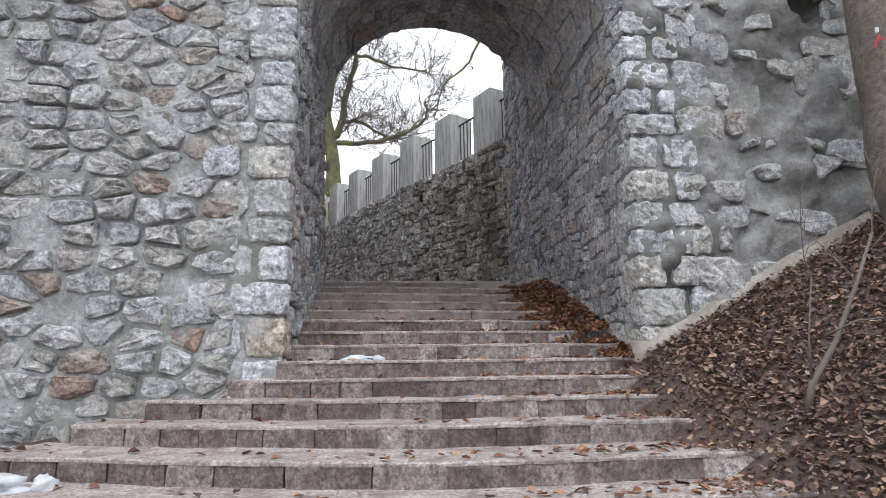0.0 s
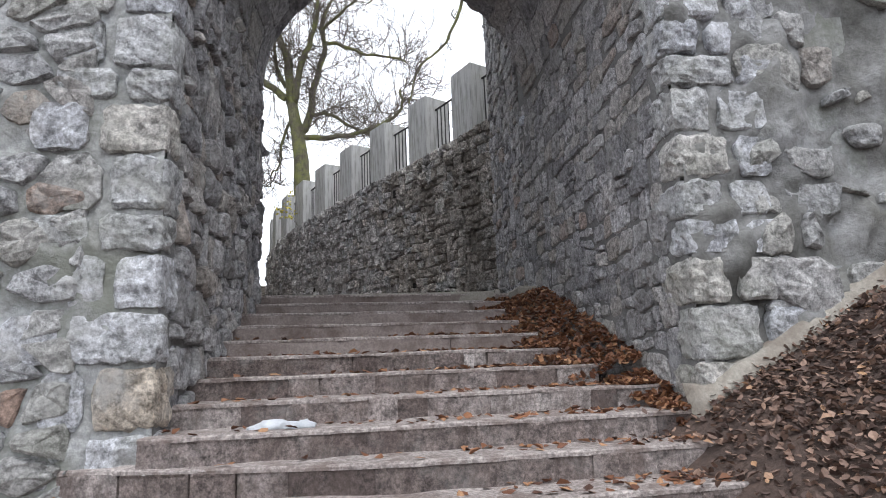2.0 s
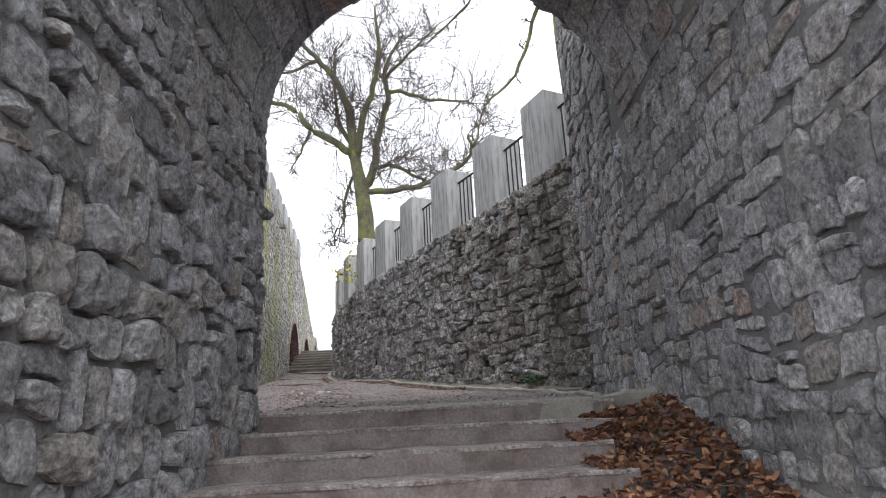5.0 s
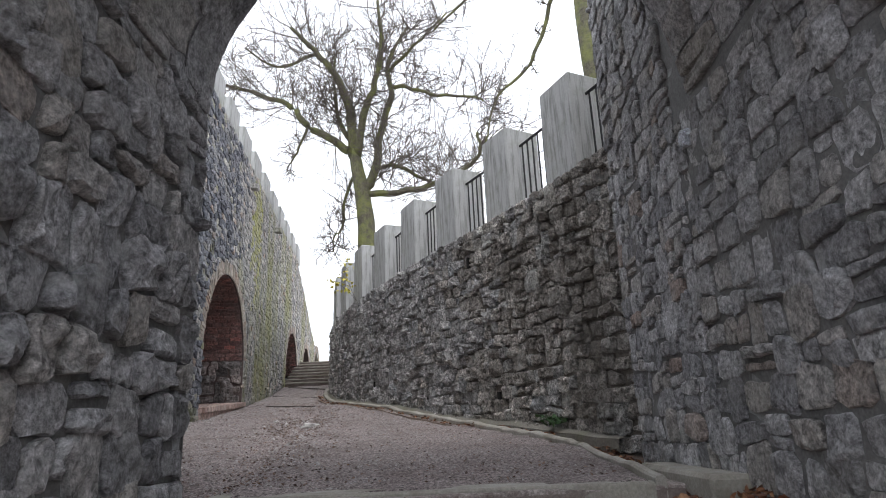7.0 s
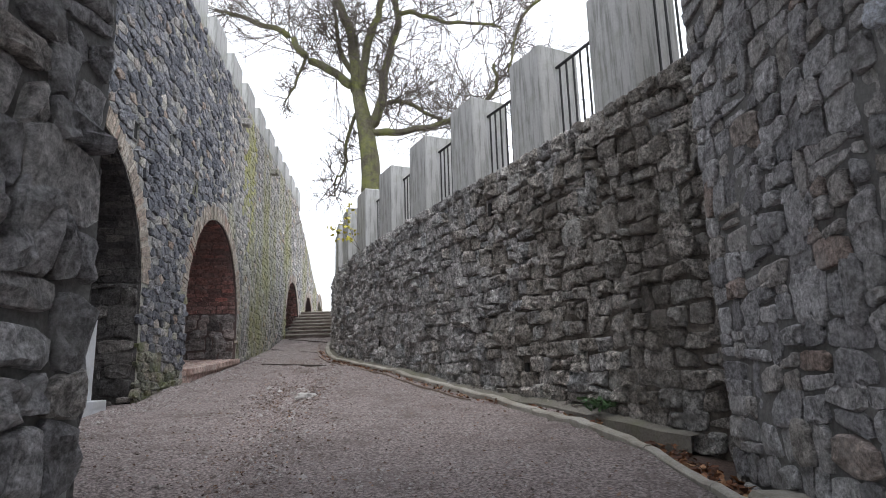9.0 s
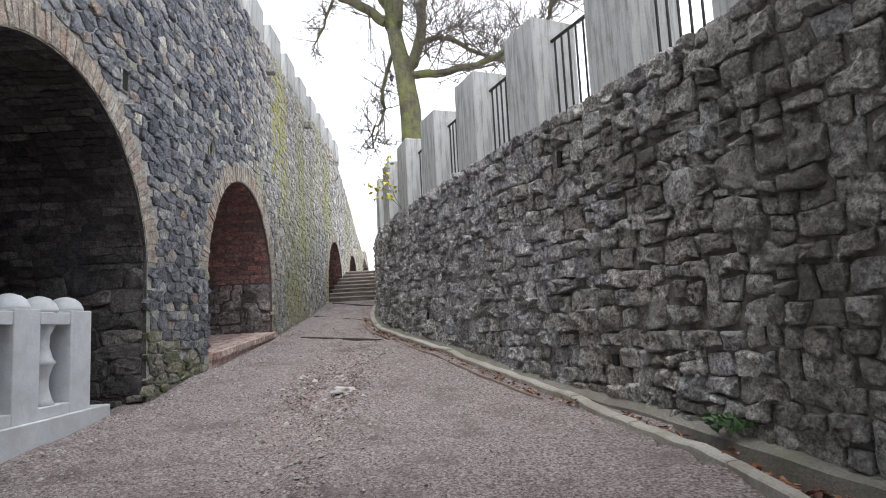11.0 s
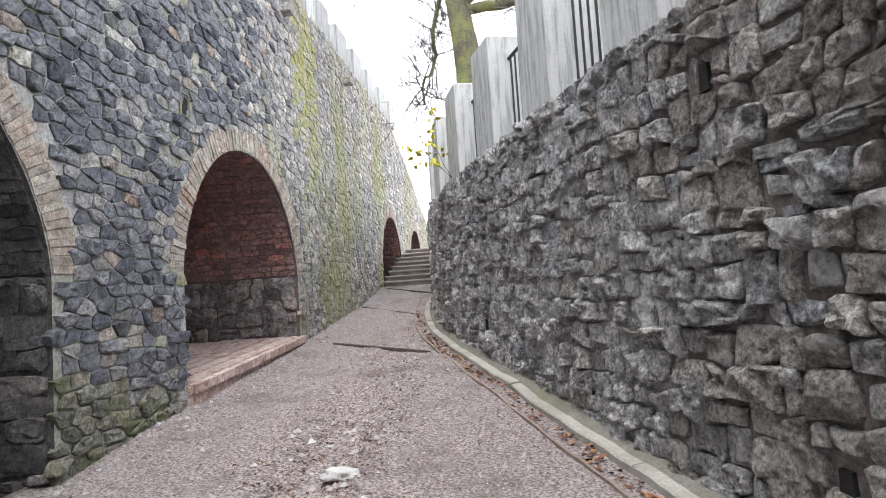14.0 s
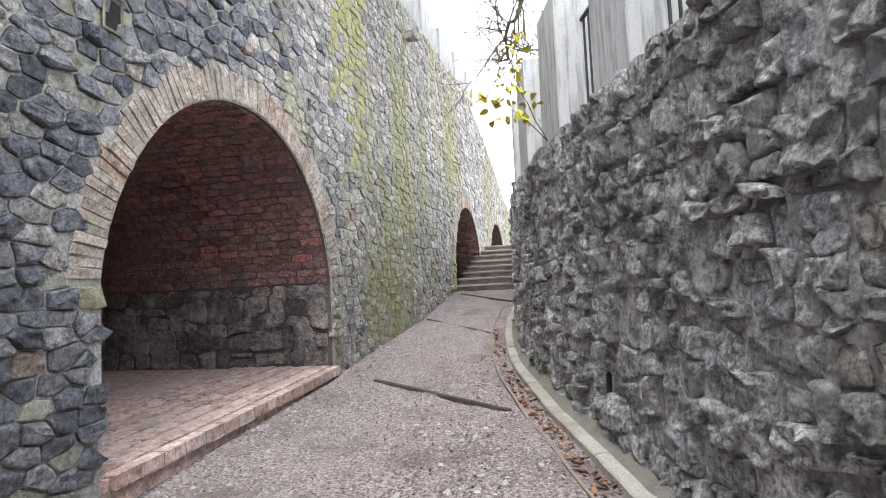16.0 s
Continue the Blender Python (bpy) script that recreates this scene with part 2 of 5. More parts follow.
M_WEED = scatter("weed_leaf", [(0, (0.05, 0.11, 0.04)), (1, (0.09, 0.17, 0.07))], 0.6)
M_BARK = plain("bark", (0.095, 0.085, 0.07), (0.15, 0.145, 0.075), 3.2, 0.9, 0.03, 18, 0.9, stain=(0.21, 0.23, 0.065), stain_scale=2.2)
M_TWIG = plain("twig_bark", (0.1, 0.085, 0.075), (0.15, 0.13, 0.11), 3, 0.9, 0, 30, 0.3)
M_TRUNK = plain("grey_bark", (0.13, 0.112, 0.095), (0.21, 0.185, 0.16), 3, 0.9, 0.03, 22, 0.9, stain=(0.1, 0.085, 0.065))
M_EDGING = plain("edging_timber", (0.2, 0.155, 0.125), (0.28, 0.23, 0.195), 5, 0.9, 0.006, 50, 0.6)
M_TIMBER = plain("weathered_timber", (0.05, 0.04, 0.035), (0.09, 0.075, 0.066), 5, 0.9, 0.006, 50, 0.5)
# for the flat hole plates: shade of the holes' depth, put into the colour
M_HOLE_SHADE = plain("hole_shade", (0.008, 0.008, 0.008), (0.02, 0.019, 0.018), 20, 0.95, 0.004, 60, 0.3)
M_IRON = plain("black_iron", (0.025, 0.026, 0.028), (0.05, 0.05, 0.052), 8, 0.5, 0.001, 60, 0.2, metal=0.6)
M_WHITE = plain("white_stone", (0.56, 0.59, 0.625), (0.67, 0.69, 0.71), 4, 0.6, 0.002, 60, 0.2, stain=(0.48, 0.5, 0.49), stain_scale=3)
M_PALE_STONE = plain("pale_stone", (0.42, 0.41, 0.4), (0.54, 0.53, 0.52), 9, 0.9, 0.006, 60, 0.4)
M_SNOW = plain("snow", (0.46, 0.49, 0.53), (0.62, 0.65, 0.69), 12, 0.7, 0.01, 40, 0.1)
M_RED = plain("red_paint", (0.55, 0.06, 0.07), (0.4, 0.05, 0.06), 20, 0.7, 0, 60, 0.2)
M_PALE_BLUE = plain("pale_blue_white", (0.3, 0.32, 0.36), (0.6, 0.64, 0.7), 22, 0.5, 0.01, 60, 0.6, sharp=True)


# ---- mesh helpers ----
def mesh_of(name, verts, faces, mat, smooth=False):
    me = bpy.data.meshes.new(name)
    me.from_pydata(verts, [], faces)
    for m in mat if isinstance(mat, (list, tuple)) else [mat]:
        me.materials.append(m)
    if smooth:
        me.polygons.foreach_set("use_smooth", [True] * len(me.polygons))
    return me


def solid(name, verts, faces, mat, parent=None, smooth=False, label=""):
    ob = new(name, mesh_of(name, verts, faces, mat, smooth))
    ob.parent = parent
    return tagged(ob, label)


def part(name, bm, mat, parent=None, label="", smooth=False):
    me = bpy.data.meshes.new(name)
    bm.to_mesh(me)
    bm.free()
    me.materials.append(mat)
    if smooth:
        me.polygons.foreach_set("use_smooth", [True] * len(me.polygons))
    ob = new(name, me)
    ob.parent = parent
    return tagged(ob, label)


def empty(name, at=(0, 0, 0)):
    ob = new(name)
    ob.location = at
    return ob


def box_bm(x0, x1, y0, y1, z0, z1, bevel=0.01, rough=0.0, m=None, seg=1):
    """A box with broken edges and, if asked, slightly uneven faces."""
    bm = bmesh.new()
    bmesh.ops.create_cube(bm, size=1, matrix=Matrix.LocRotScale(((x0 + x1) / 2, (y0 + y1) / 2, (z0 + z1) / 2), None, (x1 - x0, y1 - y0, z1 - z0)))
    if bevel:
        bmesh.ops.bevel(bm, geom=bm.edges[:], offset=bevel, segments=seg, affect="EDGES", profile=0.6)
    if rough:
        for v in bm.verts:
            v.co += Vector([random.uniform(-rough, rough) for _ in range(3)])
    if m:
        bm.transform(m)
    return bm


def lathe_bm(profile, n=28, m=None):
    """A turned solid from (radius, height) pairs."""
    bm = bmesh.new()
    rings = [[bm.verts.new((r * math.cos(2 * math.pi * k / n), r * math.sin(2 * math.pi * k / n), z)) for k in range(n)] for r, z in profile]
    for a, b in zip(rings, rings[1:]):
        for k in range(n):
            bm.faces.new((a[k], a[(k + 1) % n], b[(k + 1) % n], b[k]))
    bm.faces.new(rings[0][::-1])
    bm.faces.new(rings[-1])
    if m:
        bm.transform(m)
    return bm


class Pile:
    """Vertices and faces gathered for one mesh."""

    def __init__(self):
        self.v, self.f = [], []

    def add(self, verts, faces):
        k = len(self.v)
        self.v += verts
        self.f += [tuple(i + k for i in f) for f in faces]


def clip(poly, px, py, nx, ny):
    """The part of a convex polygon on the near side of a line."""
    out, d = [], [(x - px) * nx + (y - py) * ny for x, y in poly]
    for k, (x, y) in enumerate(poly):
        e, (x2, y2), e2 = d[k], poly[(k + 1) % len(poly)], d[(k + 1) % len(poly)]
        if e <= 0:
            out.append((x, y))
        if (e < 0) != (e2 < 0) and e != e2:
            t = e / (e - e2)
            out.append((x + t * (x2 - x), y + t * (y2 - y)))
    return out


def rubble(u0, u1, v0, v1, du, dv, rng, ju=0.36, jv=0.28):
    """Irregular stones laid in loose courses over a rectangle: convex cells round scattered seeds."""
    nu, nv = max(1, round((u1 - u0) / du)), max(1, round((v1 - v0) / dv))
    du, dv = (u1 - u0) / nu, (v1 - v0) / nv
    k = du / dv
    seeds = {}
    for j in range(-1, nv + 1):
        shift = rng.uniform(0, 1)
        for i in range(-2, nu + 2):
            seeds[i, j] = ((i + 0.5 + (shift + 0.5 * (j % 2)) % 1 - 0.5 + rng.uniform(-ju, ju)) * du, (j + 0.5 + rng.uniform(-jv, jv)) * dv * k)
    cells = []
    w, h = u1 - u0, (v1 - v0) * k
    for (i, j), (x, y) in seeds.items():
        poly = [(max(0, x - 2 * du), max(0, y - 2 * du)), (min(w, x + 2 * du), max(0, y - 2 * du)), (min(w, x + 2 * du), min(h, y + 2 * du)), (max(0, x - 2 * du), min(h, y + 2 * du))]
        if poly[0][0] >= poly[1][0] or poly[0][1] >= poly[2][1]:
            continue
        for dj in (0, 1, -1, 2, -2):
            for di in (-1, 1, 0, -2, 2):
                o = seeds.get((i + di, j + dj))
                if o and (di or dj):
                    poly = clip(poly, (x + o[0]) / 2, (y + o[1]) / 2, o[0] - x, o[1] - y)
            if len(poly) < 3:
                break
        if len(poly) >= 3:
            cells.append([(u0 + a, v0 + b / k) for a, b in poly])
    return cells


def coursed(u0, u1, v0, v1, du, dv, rng, jit=0.16, wave=0.25, split=0.22):
    """Roughly squared stones in uneven, wandering courses; some are replaced by two or three small ones."""
    rows, v = [v0], v0
    while v < v1 - dv * 0.5:
        v += dv * rng.uniform(0.75, 1.35)
        rows.append(min(v, v1) if v < v1 - dv * 0.4 else v1)
    phase = [rng.uniform(0, 99) for _ in rows]

    def line(j, u):
        w = 0 if j in (0, len(rows) - 1) else wave * dv
        return rows[j] + w * 2 * noise.noise((u * 1.1 / du * 0.3, phase[j], 0)) + w * noise.noise((u / du, phase[j], 9))

    cells = []
    for j in range(len(rows) - 1):
        u, lean = u0, 0.0
        while u < u1 - 0.01:
            h = rows[j + 1] - rows[j]
            w = max(0.6 * h, du * rng.choice((0.6, 0.75, 0.9, 1.05, 1.25, 1.55)) * rng.uniform(0.85, 1.15))
            e = u + w if u1 - u - w > 0.4 * du else u1
            lean2 = rng.uniform(-0.22, 0.22) * h if e < u1 else 0.0
            a, b = (u, line(j, u)), (e, line(j, e))
            c, d = (e + lean2, line(j + 1, e)), (u + lean, line(j + 1, u))
            r = rng.random()
            if r < split and h > 1.05 * dv:
                t = rng.uniform(0.35, 0.65)
                m, k = tuple(p + (q - p) * t for p, q in zip(a, d)), tuple(p + (q - p) * t for p, q in zip(b, c))
                parts = [[a, b, k, m], [m, k, c, d]]
            elif r < split + 0.3:
                parts = [[a, ((a[0] + b[0]) / 2, (a[1] + b[1]) / 2 - rng.uniform(0, 0.1) * h), b, c, d]]
            else:
                parts = [[a, b, c, d]]
            for q in parts:
                gu, gv = rng.uniform(0.9, 1.08), rng.choice((0.85, 0.95, 1.0, 1.05, 1.2, 1.4))
                mu, mv = middle(q)
                q = [(mu + (x - mu) * gu, mv + (y - mv) * gv) for x, y in q]
                cells.append([(x + rng.uniform(-jit, jit) * 0.5 * du * 0.5, y + rng.uniform(-jit, jit) * dv * 0.5) for x, y in q])
            u, lean = e, lean2
    return [[(min(max(x, u0), u1), min(max(y, v0), v1)) for x, y in c] for c in cells]


def middle(poly):
    return sum(p[0] for p in poly) / len(poly), sum(p[1] for p in poly) / len(poly)


def stone_shape(poly, place, rng, proud=0.03, joint=0.012, base=-0.03, rounded=True, edge=0.62, inner=0.8, crags=0.75, soften=(0.1, 0.24)):
    """One stone on a face: place(u, v, depth) gives its points in the world."""
    cu, cv = middle(poly)
    ring = []
    for u, v in poly:
        d = math.hypot(u - cu, v - cv)
        f = max(0.35, 1 - joint / max(d, 1e-4)) * rng.uniform(0.93, 1.0)
        ring.append((cu + (u - cu) * f, cv + (v - cv) * f))
    if rounded:
        soft = []
        for (a, b), (c, d) in zip(ring, ring[1:] + ring[:1]):
            t = rng.uniform(*soften)
            soft += [(a * (1 - t) + c * t, b * (1 - t) + d * t), ((a + c) / 2 + rng.uniform(-0.04, 0.04) * (d - b), (b + d) / 2 + rng.uniform(-0.04, 0.04) * (a - c)), (a * t + c * (1 - t), b * t + d * (1 - t))]
        ring = [p for k, p in enumerate(soft) if math.dist(p, soft[k - 1]) > 0.008] if len(soft) > 5 else soft
        if len(ring) < 3:
            ring = soft
    n = len(ring)
    h = proud * rng.choice((0.5, 0.7, 0.9, 1.0, 1.2, 1.5)) * rng.uniform(0.85, 1.15)
    tu, tv = rng.uniform(-0.08, 0.08), rng.uniform(-0.08, 0.08)
    q = rng.uniform(0, 90)

    def crag(u, v):
        return h * (0.92 + crags * (0.75 * noise.noise((u * 9, v * 9, q)) + 0.55 * noise.noise((u * 24, v * 24, q)))) + tu * (u - cu) + tv * (v - cv)

    verts = [place(u, v, base) for u, v in ring]
    verts += [place(u, v, h * edge * rng.uniform(0.6, 1.2)) for u, v in ring]
    loops = (0.9, 0.6) if rounded else (inner,)
    for f in loops:
        for u, v in ring:
            g = f * rng.uniform(0.93, 1.07) if rounded else f
            a, b = cu + (u - cu) * g, cv + (v - cv) * g
            verts.append(place(a, b, crag(a, b) * (0.88 if f > 0.8 and rounded else 1.0)))
    verts.append(place(cu, cv, crag(cu, cv)))
    faces, last = [], len(loops) + 1
    for k in range(n):
        t = (k + 1) % n
        for r in range(last):
            faces.append((r * n + k, r * n + t, (r + 1) * n + t, (r + 1) * n + k))
        faces.append((last * n + k, last * n + t, (last + 1) * n))
    return verts, faces


def lay(cells, place, mat, parent, seed, near=None, name="stone", rest="stonework", limit=300, smooth=False, **shape):
    """Stones on a face: those near the walk as parts of their own, the others joined."""
    rng, pile, made = random.Random(seed), Pile(), 0
    for c in cells:
        v, f = stone_shape(c, place, rng, **shape)
        if near and made < limit and near(*middle(c)):
            solid(name, v, f, mat, parent, smooth)
            made += 1
        else:
            pile.add(v, f)
    if pile.v:
        tagged(solid(rest, pile.v, pile.f, mat, parent, smooth), kind="stuff")


def block_shape(c, size, rng, chip=0.022):
    """A roughly dressed block, standing free, with chipped edges."""
    sx, sy, sz = (s / 2 for s in size)
    verts, faces = [], []
    for z, f in ((-sz, 0.97), (-sz * 0.82, 1.0), (sz * 0.82, 1.0), (sz, 0.97)):
        for x, y in ((-1, -0.8), (-0.8, -1), (0.8, -1), (1, -0.8), (1, 0.8), (0.8, 1), (-0.8, 1), (-1, 0.8)):
            verts.append((c[0] + x * sx * f + rng.uniform(-chip, chip), c[1] + y * sy * f + rng.uniform(-chip, chip), c[2] + z + rng.uniform(-chip, chip) * 0.5))
    for j in range(3):
        for k in range(8):
            a, b = j * 8 + k, j * 8 + (k + 1) % 8
            faces.append((a, b, b + 8, a + 8))
    faces += [tuple(range(7, -1, -1)), tuple(range(24, 32))]
    return verts, faces


def rough_block(c, size, rng, bulge=0.03, seed=0.0):
    """A quarry-faced block: a rounded box with broken faces."""
    bm = bmesh.new()
    bmesh.ops.create_cube(bm, size=1)
    bmesh.ops.subdivide_edges(bm, edges=bm.edges[:], cuts=6, use_grid_fill=True)
    for v in bm.verts:
        q = v.co * 2
        r = max(1.0, (abs(q.x) ** 9 + abs(q.y) ** 9 + abs(q.z) ** 9) ** (1 / 9))
        q = q / r / 2
        p = Vector((q.x * size[0], q.y * size[1], q.z * size[2]))
        w = p + Vector(c)
        v.co = w + p.normalized() * (bulge * 0.7 * noise.noise(w * 7 + Vector((seed, 0, 0))) + bulge * 0.8 * noise.noise(w * 19) + bulge * 0.35 * noise.noise(w * 41))
    return bm


def prism(name, outline, z0, z1, mat, parent=None, label=""):
    """A straight wall or slab over an outline in plan; z1 may be a list, a height for each corner."""
    n = len(outline)
    tops = z1 if isinstance(z1, (list, tuple)) else [z1] * n
    v = [(x, y, z0) for x, y in outline] + [(x, y, t) for (x, y), t in zip(outline, tops)]
    f = [(k, (k + 1) % n, n + (k + 1) % n, n + k) for k in range(n)] + [tuple(range(n - 1, -1, -1)), tuple(range(n, 2 * n))]
    return solid(name, v, f, mat, parent, label=label)


def interp(x, xs, ys):
    return float(np.interp(x, xs, ys))


# ---- plan ----
GX0, GX1, GY0, GY1 = -0.68, 2.28, 5.32, 8.45      # the gateway: its two walls, its front and its back
SPRING, GXC, GR = 4.78, 0.8, 1.48                 # its barrel vault
TOP, RISE = 2.55, 0.137                           # landing, and the rise of a step
NOSE = [8.55, 8.08, 7.62, 7.22, 6.86, 6.45, 6.02, 5.64, 5.24, 4.92, 4.6, 4.17, 3.62, 3.2, 2.78, 2.36, 1.95, 1.55, 1.15, 0.76]
AX, AY = -3.42, 15.2                              # the arcade wall: a point of its face
AU, AN = Vector((-0.111, 0.9938, 0)), Vector((0.9938, 0.111, 0))
PATH_Y = [8.5, 11, 12, 13.7, 15, 16, 18.5, 20, 22.3, 24.5, 26, 40]
PATH_Z = [2.55, 2.74, 2.83, 2.99, 3.16, 3.26, 3.51, 3.68, 3.98, 4.38, 4.5, 4.6]
CURVE = [(2.25, 11.2), (1.55, 12.65), (0.55, 14.45), (-0.45, 16.4), (-1.3, 18.2), (-1.95, 19.9), (-2.4, 21.6), (-2.7, 23.5), (-3.1, 27), (-3.5, 31), (-4.0, 36)]


def path_z(x, y):
    z = interp(y, PATH_Y, PATH_Z)
    mound = 0.09 * math.exp(-((x + 1.7) ** 2 / 0.35 + (y - 16.7) ** 2 / 0.5)) - 0.05 * math.exp(-((x + 2.3) ** 2 / 0.4 + (y - 17.4) ** 2 / 0.15))
    rut = -0.08 * math.exp(-((x + 1.2 + 0.12 * (y - 12)) ** 2) / 0.1)
    rut += 0.05 * math.exp(-((x + 0.85 + 0.12 * (y - 12)) ** 2) / 0.05)
    rut *= interp(y, [15.5, 17], [1, 0.15])
    return z + mound + rut + 0.02 * noise.noise((x * 1.3, y * 1.3, 3)) + 0.02 * noise.noise((x * 4, y * 4, 5)) + 0.03 * noise.noise((x * 0.5, y * 0.4, 8))


def stair_z(y):
    return interp(y, [0.3, 0.76, 3.62, 5.24, 8.55], [-0.1, -0.053, 0.906, 1.454, 2.55])


def bank_z(x, y):
    if -2.2 < x < 1.7:
        return stair_z(y - 0.2 * max(0.0, 0.5 - x) ** 1.4) - 0.4
    if x > 0.8:
        return stair_z(y) + (0.03 + 0.52 * (x - 2.25) if x > 2.25 else 0.03 - 0.6 * (2.25 - x)) + 0.02 * noise.noise((x * 2, y * 2, 1))
    drop = max(0.0, -0.9 - x)
    return min(stair_z(y - 0.2 * max(0.0, 0.5 - x) ** 1.4) - 0.16, 1.3 - drop * 0.27) + 0.02 * noise.noise((x * 2, y * 2, 1))


def smooth_line(points, n=24):
    p = [Vector(q) for q in points]
    p = [2 * p[0] - p[1], *p, 2 * p[-1] - p[-2]]
    out = []
    for a, b, c, d in zip(p, p[1:], p[2:], p[3:]):
        for k in range(n):
            t = k / n
            out.append(0.5 * (2 * b + (c - a) * t + (2 * a - 5 * b + 4 * c - d) * t * t + (3 * b - a - 3 * c + d) * t ** 3))
    return out


LINE = smooth_line(CURVE)
RUN = [0.0]
for a_, b_ in zip(LINE, LINE[1:]):
    RUN.append(RUN[-1] + (b_ - a_).length)


def along(s):
    """The point of the retaining wall's foot at s metres, and the way out of the wall towards the path."""
    s = max(s, 0.0) if s > 0 else s
    k = min(max(int(np.searchsorted(RUN, s)) - 1, 0), len(LINE) - 2)
    t = (LINE[k + 1] - LINE[k]).normalized()
    p = LINE[k] + t * (s - RUN[k])
    return p, Vector((-t.y, t.x)), t


def curve_x(y):
    return interp(y, [p.y for p in LINE], [p.x for p in LINE])


def on_curve(s, z, d):
    p, out, _ = along(s)
    return (p.x + out.x * d, p.y + out.y * d, z)


def on_arcade(s, z, d):
    return (AX + AU.x * s + AN.x * d, AY + AU.y * s + AN.y * d, z)


def arcade_x(y):
    return AX - 0.1117 * (y - AY)


# ---- ground: one sheet, from the foot of the stairs to the horizon ----
def ground_z(x, y):
    if y < 5.5:
        return bank_z(x, y) if y > -1 else bank_z(x, -1) - 0.0
    if y < 8.6:
        return min(stair_z(y), 2.5) - 0.35
    if x > curve_x(y) + 0.32 or y > 33:
        return 5.3 if x > curve_x(y) + 0.32 else 5.35
    if x < arcade_x(y) - 0.3:
        return path_z(x, y) - 0.15
    if y < 12.2 and x > interp(y, [8.5, 9.8, 10.9, 11.6, 12.2], [1.9, 1.88, 1.8, 1.64, 1.4]):
        return path_z(x, y) - 0.13
    return path_z(x, y)


def in_channel(x, y):
    return 8.5 < y < 12.2 and interp(y, [8.5, 9.8, 10.9, 11.6, 12.2], [1.9, 1.88, 1.8, 1.64, 1.4]) < x < 2.6


gx = [-400, -150, -60, -25, -12, -8, -6, *np.arange(-5.2, 6.01, 0.14), 8, 12, 25, 60, 150, 400]
gy = [-400, -150, -50, -20, -8, -4, -2, *np.arange(-1, 33.2, 0.14), 36, 45, 70, 150, 500]
verts = [(float(x), float(y), ground_z(float(max(-12, min(12, x))), float(y))) for y in gy for x in gx]
W_ = len(gx)
faces = [(j * W_ + i, j * W_ + i + 1, (j + 1) * W_ + i + 1, (j + 1) * W_ + i) for j in range(len(gy) - 1) for i in range(W_ - 1)]
ground = solid("ground", verts, faces, [M_GRAVEL, M_SOIL], smooth=True)
ground.data.polygons.foreach_set("material_index", [0 if verts[f[0]][1] > 7 and not in_channel(*verts[f[2]][:2]) else 1 for f in faces])
tagged(ground, "trodden gravel path with dark leafy soil below the gate", "ground", kind="structure")

# ---- gateway: front wall, two side walls, vault ----
rng = random.Random(4)
TOPZ = 8.6
wall_front = tagged(empty("wall_front"), "grey rubble stone wall with smeared lime mortar and large pale corner blocks", "wall", kind="structure")


def lumpy(name, u0, u1, v0, v1, step, place, mat, parent, bulge, seed, hole=None):
    """A mortar face with gentle lumps; hole(u, v) gives how far it is sunk."""
    nu, nv = max(2, round((u1 - u0) / step)), max(2, round((v1 - v0) / step))
    v, f = [], []
    for j in range(nv + 1):
        for i in range(nu + 1):
            u, w = u0 + (u1 - u0) * i / nu, v0 + (v1 - v0) * j / nv
            d = bulge * (noise.noise((u * 2.2, w * 2.2, seed)) + 0.6 * noise.noise((u * 6, w * 6, seed + 5)) + 0.4 * noise.noise((u * 15, w * 15, seed + 9)))
            v.append(place(u, w, d - (hole(u, w) if hole else 0)))
    for j in range(nv):
        for i in range(nu):
            a = j * (nu + 1) + i
            f.append((a, a + 1, a + nu + 2, a + nu + 1))
    return solid(name, v, f, mat, parent, smooth=True)


def on_front(u, v, d):
    return (u, GY0 - d, v)


def putlog(u, v):
    return 0.5 if (u - 4.17) ** 2 / 0.05 + (v - 4.8) ** 2 / 0.03 < 1 else 0.0


prism("core", [(-14, GY0 + 0.03), (GX0 - 0.01, GY0 + 0.03), (GX0 - 0.01, GY1 - 0.02), (-14, GY1 - 0.02)], -1.5, TOPZ, M_FRONT_MORTAR, wall_front)
lumpy("mortar", -9, GX0, -0.6, TOPZ, 0.04, on_front, M_FRONT_MORTAR, wall_front, 0.05, 2)
lumpy("mortar", GX1, 9, 0.2, TOPZ, 0.05, on_front, M_PLASTER, wall_front, 0.1, 7, putlog)
prism("core", [(GX1 + 0.02, GY0 + 0.05), (3.6, GY0 + 0.05), (3.6, GY0 + 0.55), (GX1 + 0.02, GY0 + 0.55)], -1.5, TOPZ, M_FRONT_MORTAR, wall_front)
prism("core", [(GX1 + 0.01, GY0 + 0.552), (14, GY0 + 0.55), (14, 10.24), (GX1 + 0.01, 10.24)], -1.5, TOPZ, M_FRONT_MORTAR, wall_front)
